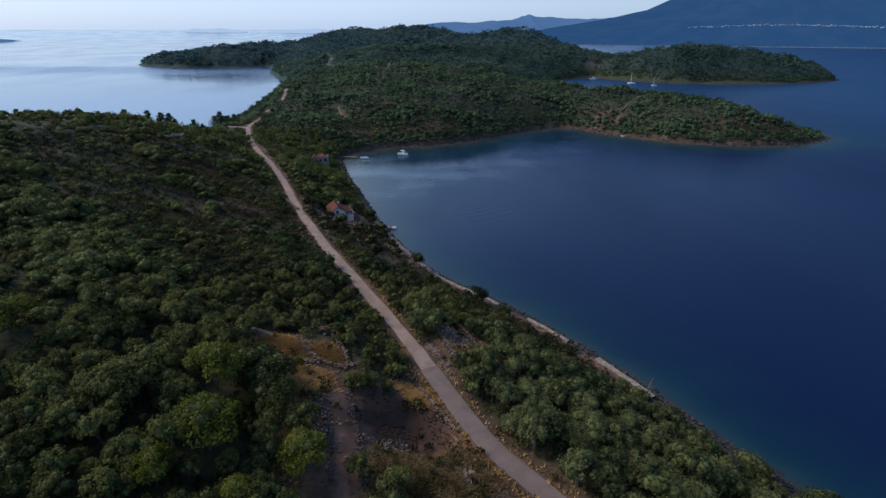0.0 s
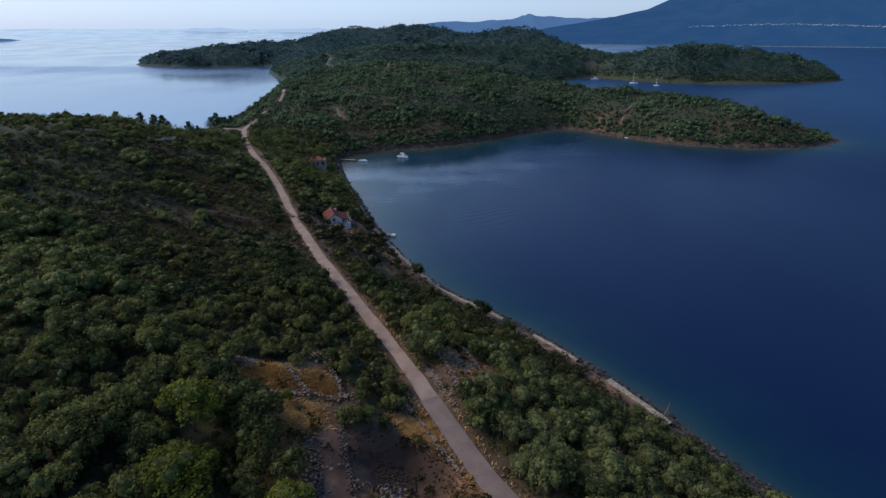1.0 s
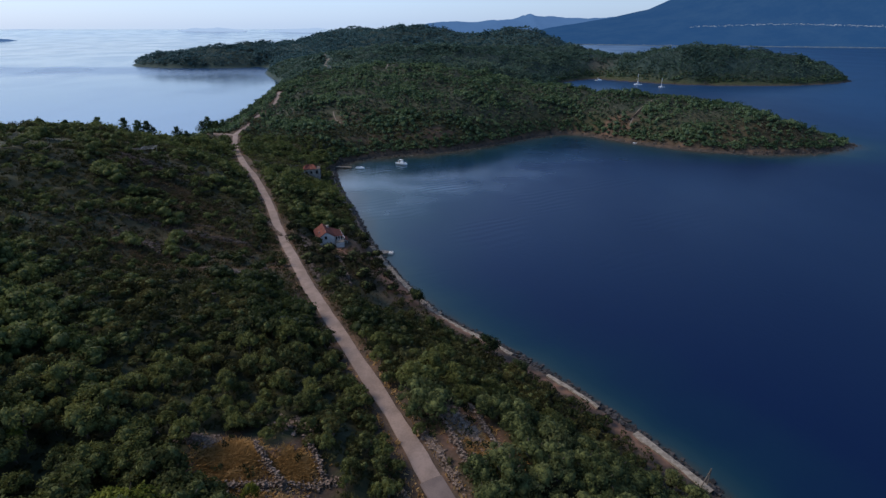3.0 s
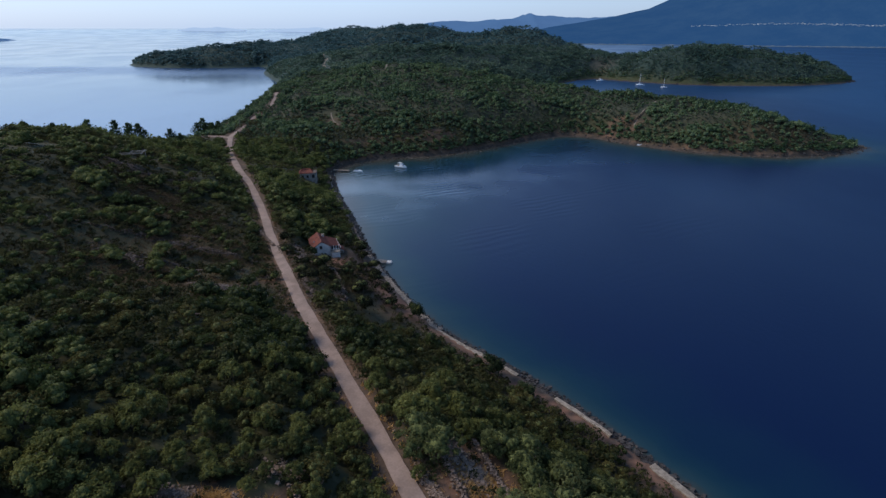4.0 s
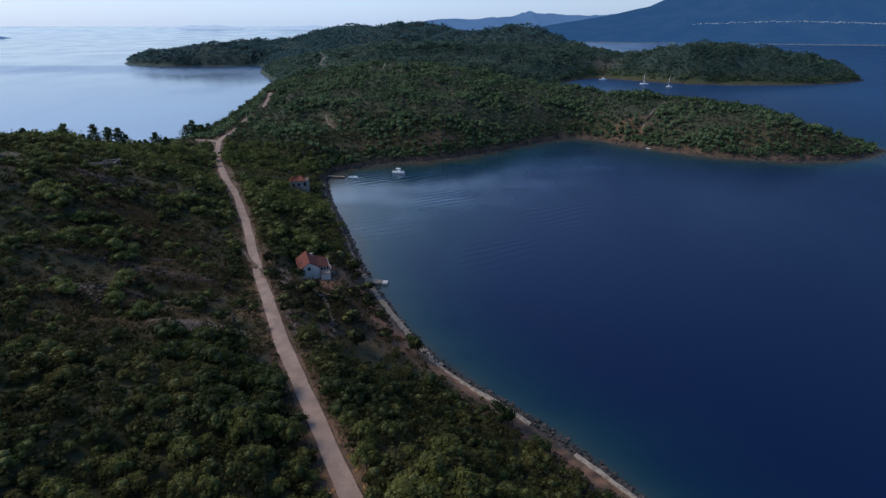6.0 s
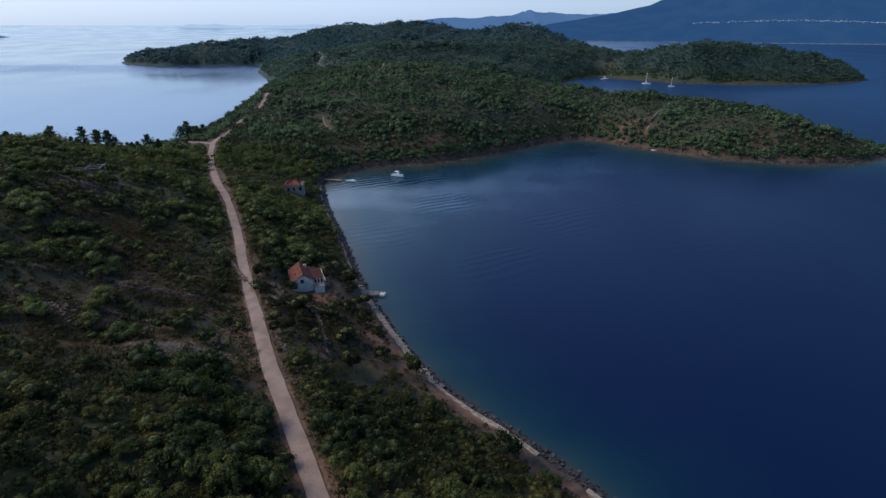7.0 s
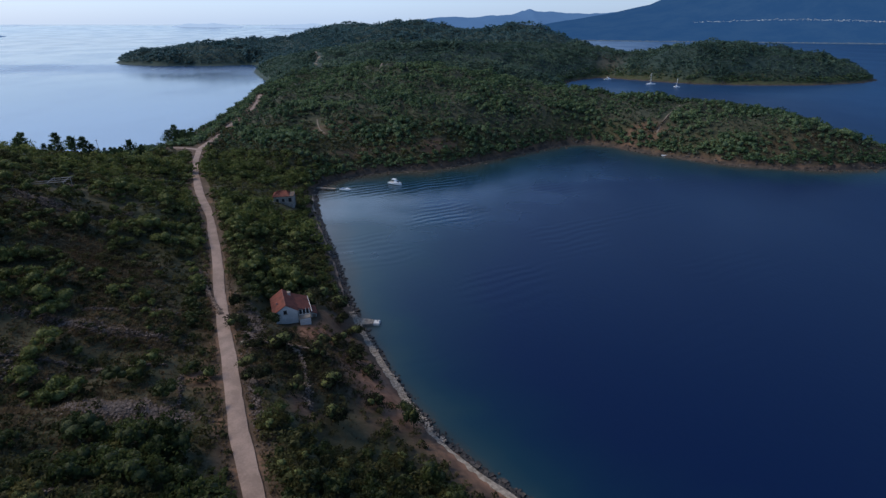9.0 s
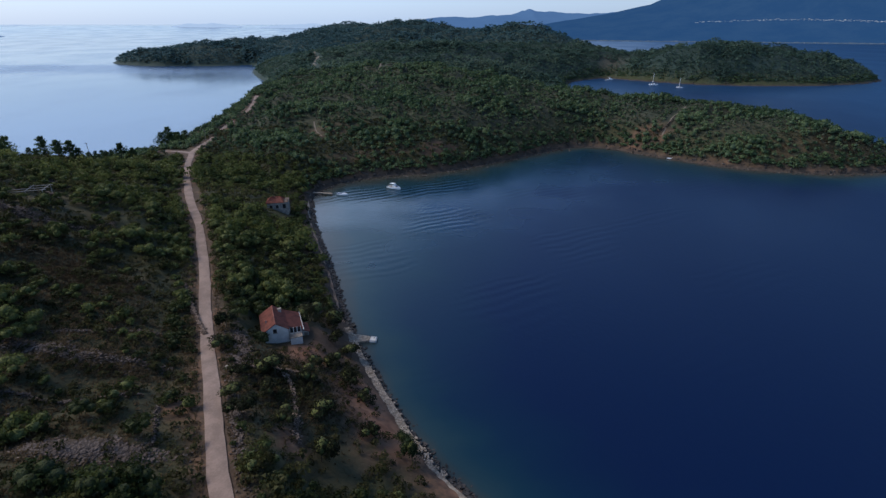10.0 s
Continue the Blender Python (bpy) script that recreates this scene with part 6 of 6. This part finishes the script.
def motor_boat(x, y, turn, length, label, cabin=True, canopy=False):
    b = thing("motorboat", pose(x, y, 0, 0, 0, turn), label, "boat", "moored motorboats")
    beam = length * 0.37
    part("hull", hull_mesh(length, beam, length * 0.115, 0.35), HULL, b, "white hull")
    rail = bmesh.new()
    for s in (-1, 1):
        box(rail, -length * 0.46, s * beam * 0.42 - 0.05, length * 0.115, length * 0.12, s * beam * 0.42 + 0.05, length * 0.115 + 0.18, bevel=0.02)
    part("gunwale", rail, HULL, b)
    if cabin:
        c = part("cabin", prism([(-length * 0.05, length * 0.11), (length * 0.36, length * 0.15), (length * 0.16, length * 0.25), (-length * 0.02, length * 0.27)], -beam * 0.36, beam * 0.36), HULL, b, "white cabin")
        part("windscreen", prism([(length * 0.165, length * 0.235), (length * 0.30, length * 0.185), (length * 0.31, length * 0.188), (length * 0.17, length * 0.245)], -beam * 0.3, beam * 0.3), GLASS_DARK, c, "dark windscreen")
        part("hardtop", boxed(-length * 0.22, -beam * 0.36, length * 0.34, length * 0.10, beam * 0.36, length * 0.355, bevel=0.02), HULL, c)
        for px in (-length * 0.2, length * 0.08):
            for py in (-beam * 0.33, beam * 0.33):
                part("stanchion", tube(bmesh.new(), (px, py, length * 0.12), (px, py, length * 0.34), 0.03, 0.03, 5), METAL, c)
    else:
        part("cuddy", prism([(length * 0.02, length * 0.11), (length * 0.36, length * 0.14), (length * 0.1, length * 0.22)], -beam * 0.32, beam * 0.32), HULL, b, "white cuddy")
    part("cockpit", boxed(-length * 0.44, -beam * 0.34, length * 0.11, -length * 0.04, beam * 0.34, length * 0.135), WOOD_OLD if not canopy else CANVAS, b, "dark cockpit floor")
    part("outboard_motor", boxed(-length * 0.53, -0.2, -0.2, -length * 0.47, 0.2, length * 0.17, bevel=0.04), GLASS_DARK, b, "black outboard motor")
    return b


motor_boat(-22.2, 292.5, -28, 6.4, "white motorboat with a hardtop moored in the bay")
motor_boat(-42.6, 283.4, -16, 4.8, "small white motorboat with a blue cockpit beside the pier", cabin=False, canopy=True)
motor_boat(117.6, 344.8, -32, 4.2, "small white boat drawn up at the rocky shore", cabin=False)
motor_boat(-2.6, 321.0, 20, 3.4, "small white dinghy lying at the rocky bank", cabin=False)
motor_boat(203.5, 747.0, 8, 9.0, "white motor yacht anchored in the far cove")


def yacht(x, y, turn, length, mast, label):
    b = thing("sailing_yacht", pose(x, y, 0, 0, 0, turn), label, "sailing boat", "anchored sailing yachts")
    part("hull", hull_mesh(length, length * 0.3, length * 0.1, 0.6), HULL, b, "white hull")
    c = part("coachroof", prism([(-length * 0.15, length * 0.1), (length * 0.22, length * 0.12), (length * 0.16, length * 0.16), (-length * 0.12, length * 0.17)], -length * 0.09, length * 0.09), HULL, b)
    part("port_light", boxed(-length * 0.08, -length * 0.094, length * 0.125, length * 0.1, length * 0.094, length * 0.145), GLASS_DARK, c)
    part("mast", tube(bmesh.new(), (length * 0.08, 0, length * 0.1), (length * 0.08, 0, mast), 0.2, 0.14, 8), HULL, b, "white mast")
    boom = part("boom", tube(bmesh.new(), (length * 0.08, 0, length * 0.24), (-length * 0.3, 0, length * 0.25), 0.08, 0.07, 6), METAL, b)
    part("furled_sail", tube(bmesh.new(), (length * 0.05, 0, length * 0.265), (-length * 0.28, 0, length * 0.27), 0.2, 0.12, 8), CANVAS, boom, "blue sail cover")
    for p in ((length * 0.5, 0), (-length * 0.48, 0), (length * 0.06, length * 0.13), (length * 0.06, -length * 0.13)):
        part("stay", tube(bmesh.new(), (p[0], p[1], length * 0.12), (length * 0.08, 0, mast * 0.98), 0.025, 0.025, 4), METAL, b)
    part("spreader", boxed(length * 0.07, -0.9, mast * 0.55, length * 0.09, 0.9, mast * 0.55 + 0.08), METAL, b)
    part("sprayhood", prism([(-length * 0.2, length * 0.12), (-length * 0.1, length * 0.16), (-length * 0.12, length * 0.23), (-length * 0.2, length * 0.22)], -length * 0.1, length * 0.1), CANVAS, b, "blue canvas sprayhood")
    return b


yacht(237, 693, 172, 9.5, 13, "white sailing yacht with a bare mast at anchor")
yacht(255.5, 666, 160, 6.5, 10, "small sailing yacht with a bare mast at anchor")
yacht(150, 742, 176, 9.0, 12.0, "sailing yacht half hidden behind the wooded point")


# ---- small pale things ----
for x, y in ((-53.6, 184.0), (-37.6, 147.6)):
    marker = tagged(new("marker_stone", array_mesh("marker_stone", *stones(np.random.RandomState(int(-x)), [(x, y, gz(x, y) + 0.12)], [0.42], 0.8), CONCRETE)), "whitewashed marker stone beside the track", "stone", "marker stones")
rubble("rubble_patch", -36.4, 185.1, 1.6, 1.3, 0, 90, 76, "pale tumbled stones in the scrub behind the house", 0.42)

# ---- poles ----
def utility_pole(x, y, high, lean_x, label):
    p = thing("utility_pole", pose(x, y, gz(x, y) - 0.3, 0, lean_x, 0), label, "pole", "wooden utility poles")
    part("shaft", tube(bmesh.new(), (0, 0, 0), (0, 0, high), 0.15, 0.10, 8), WOOD_OLD, p)
    part("crossarm", boxed(-0.6, -0.06, high - 0.5, 0.6, 0.06, high - 0.36), WOOD_OLD, p)
    for x0 in (-0.5, 0.0, 0.5):
        part("insulator", tube(bmesh.new(), (x0, 0, high - 0.36), (x0, 0, high - 0.18), 0.05, 0.03, 6), PLASTER, p)
    return p


utility_pole(-163, 315, 9.5, -3, "leaning grey wooden pole on the ridge")
utility_pole(-112.0, 322.0, 6.5, 2, "grey wooden pole beside the track")
a_pole = thing("braced_pole", pose(40.2, 83.4, 0.7), "dark wooden pole with a raking brace on the quay", "pole")
part("shaft", tube(bmesh.new(), (0, 0, -0.2), (0, 0, 3.4), 0.11, 0.09, 7), WOOD_OLD, a_pole)
part("brace", tube(bmesh.new(), (-1.1, -0.3, -0.2), (-0.05, 0, 3.0), 0.09, 0.07, 7), WOOD_OLD, a_pole)
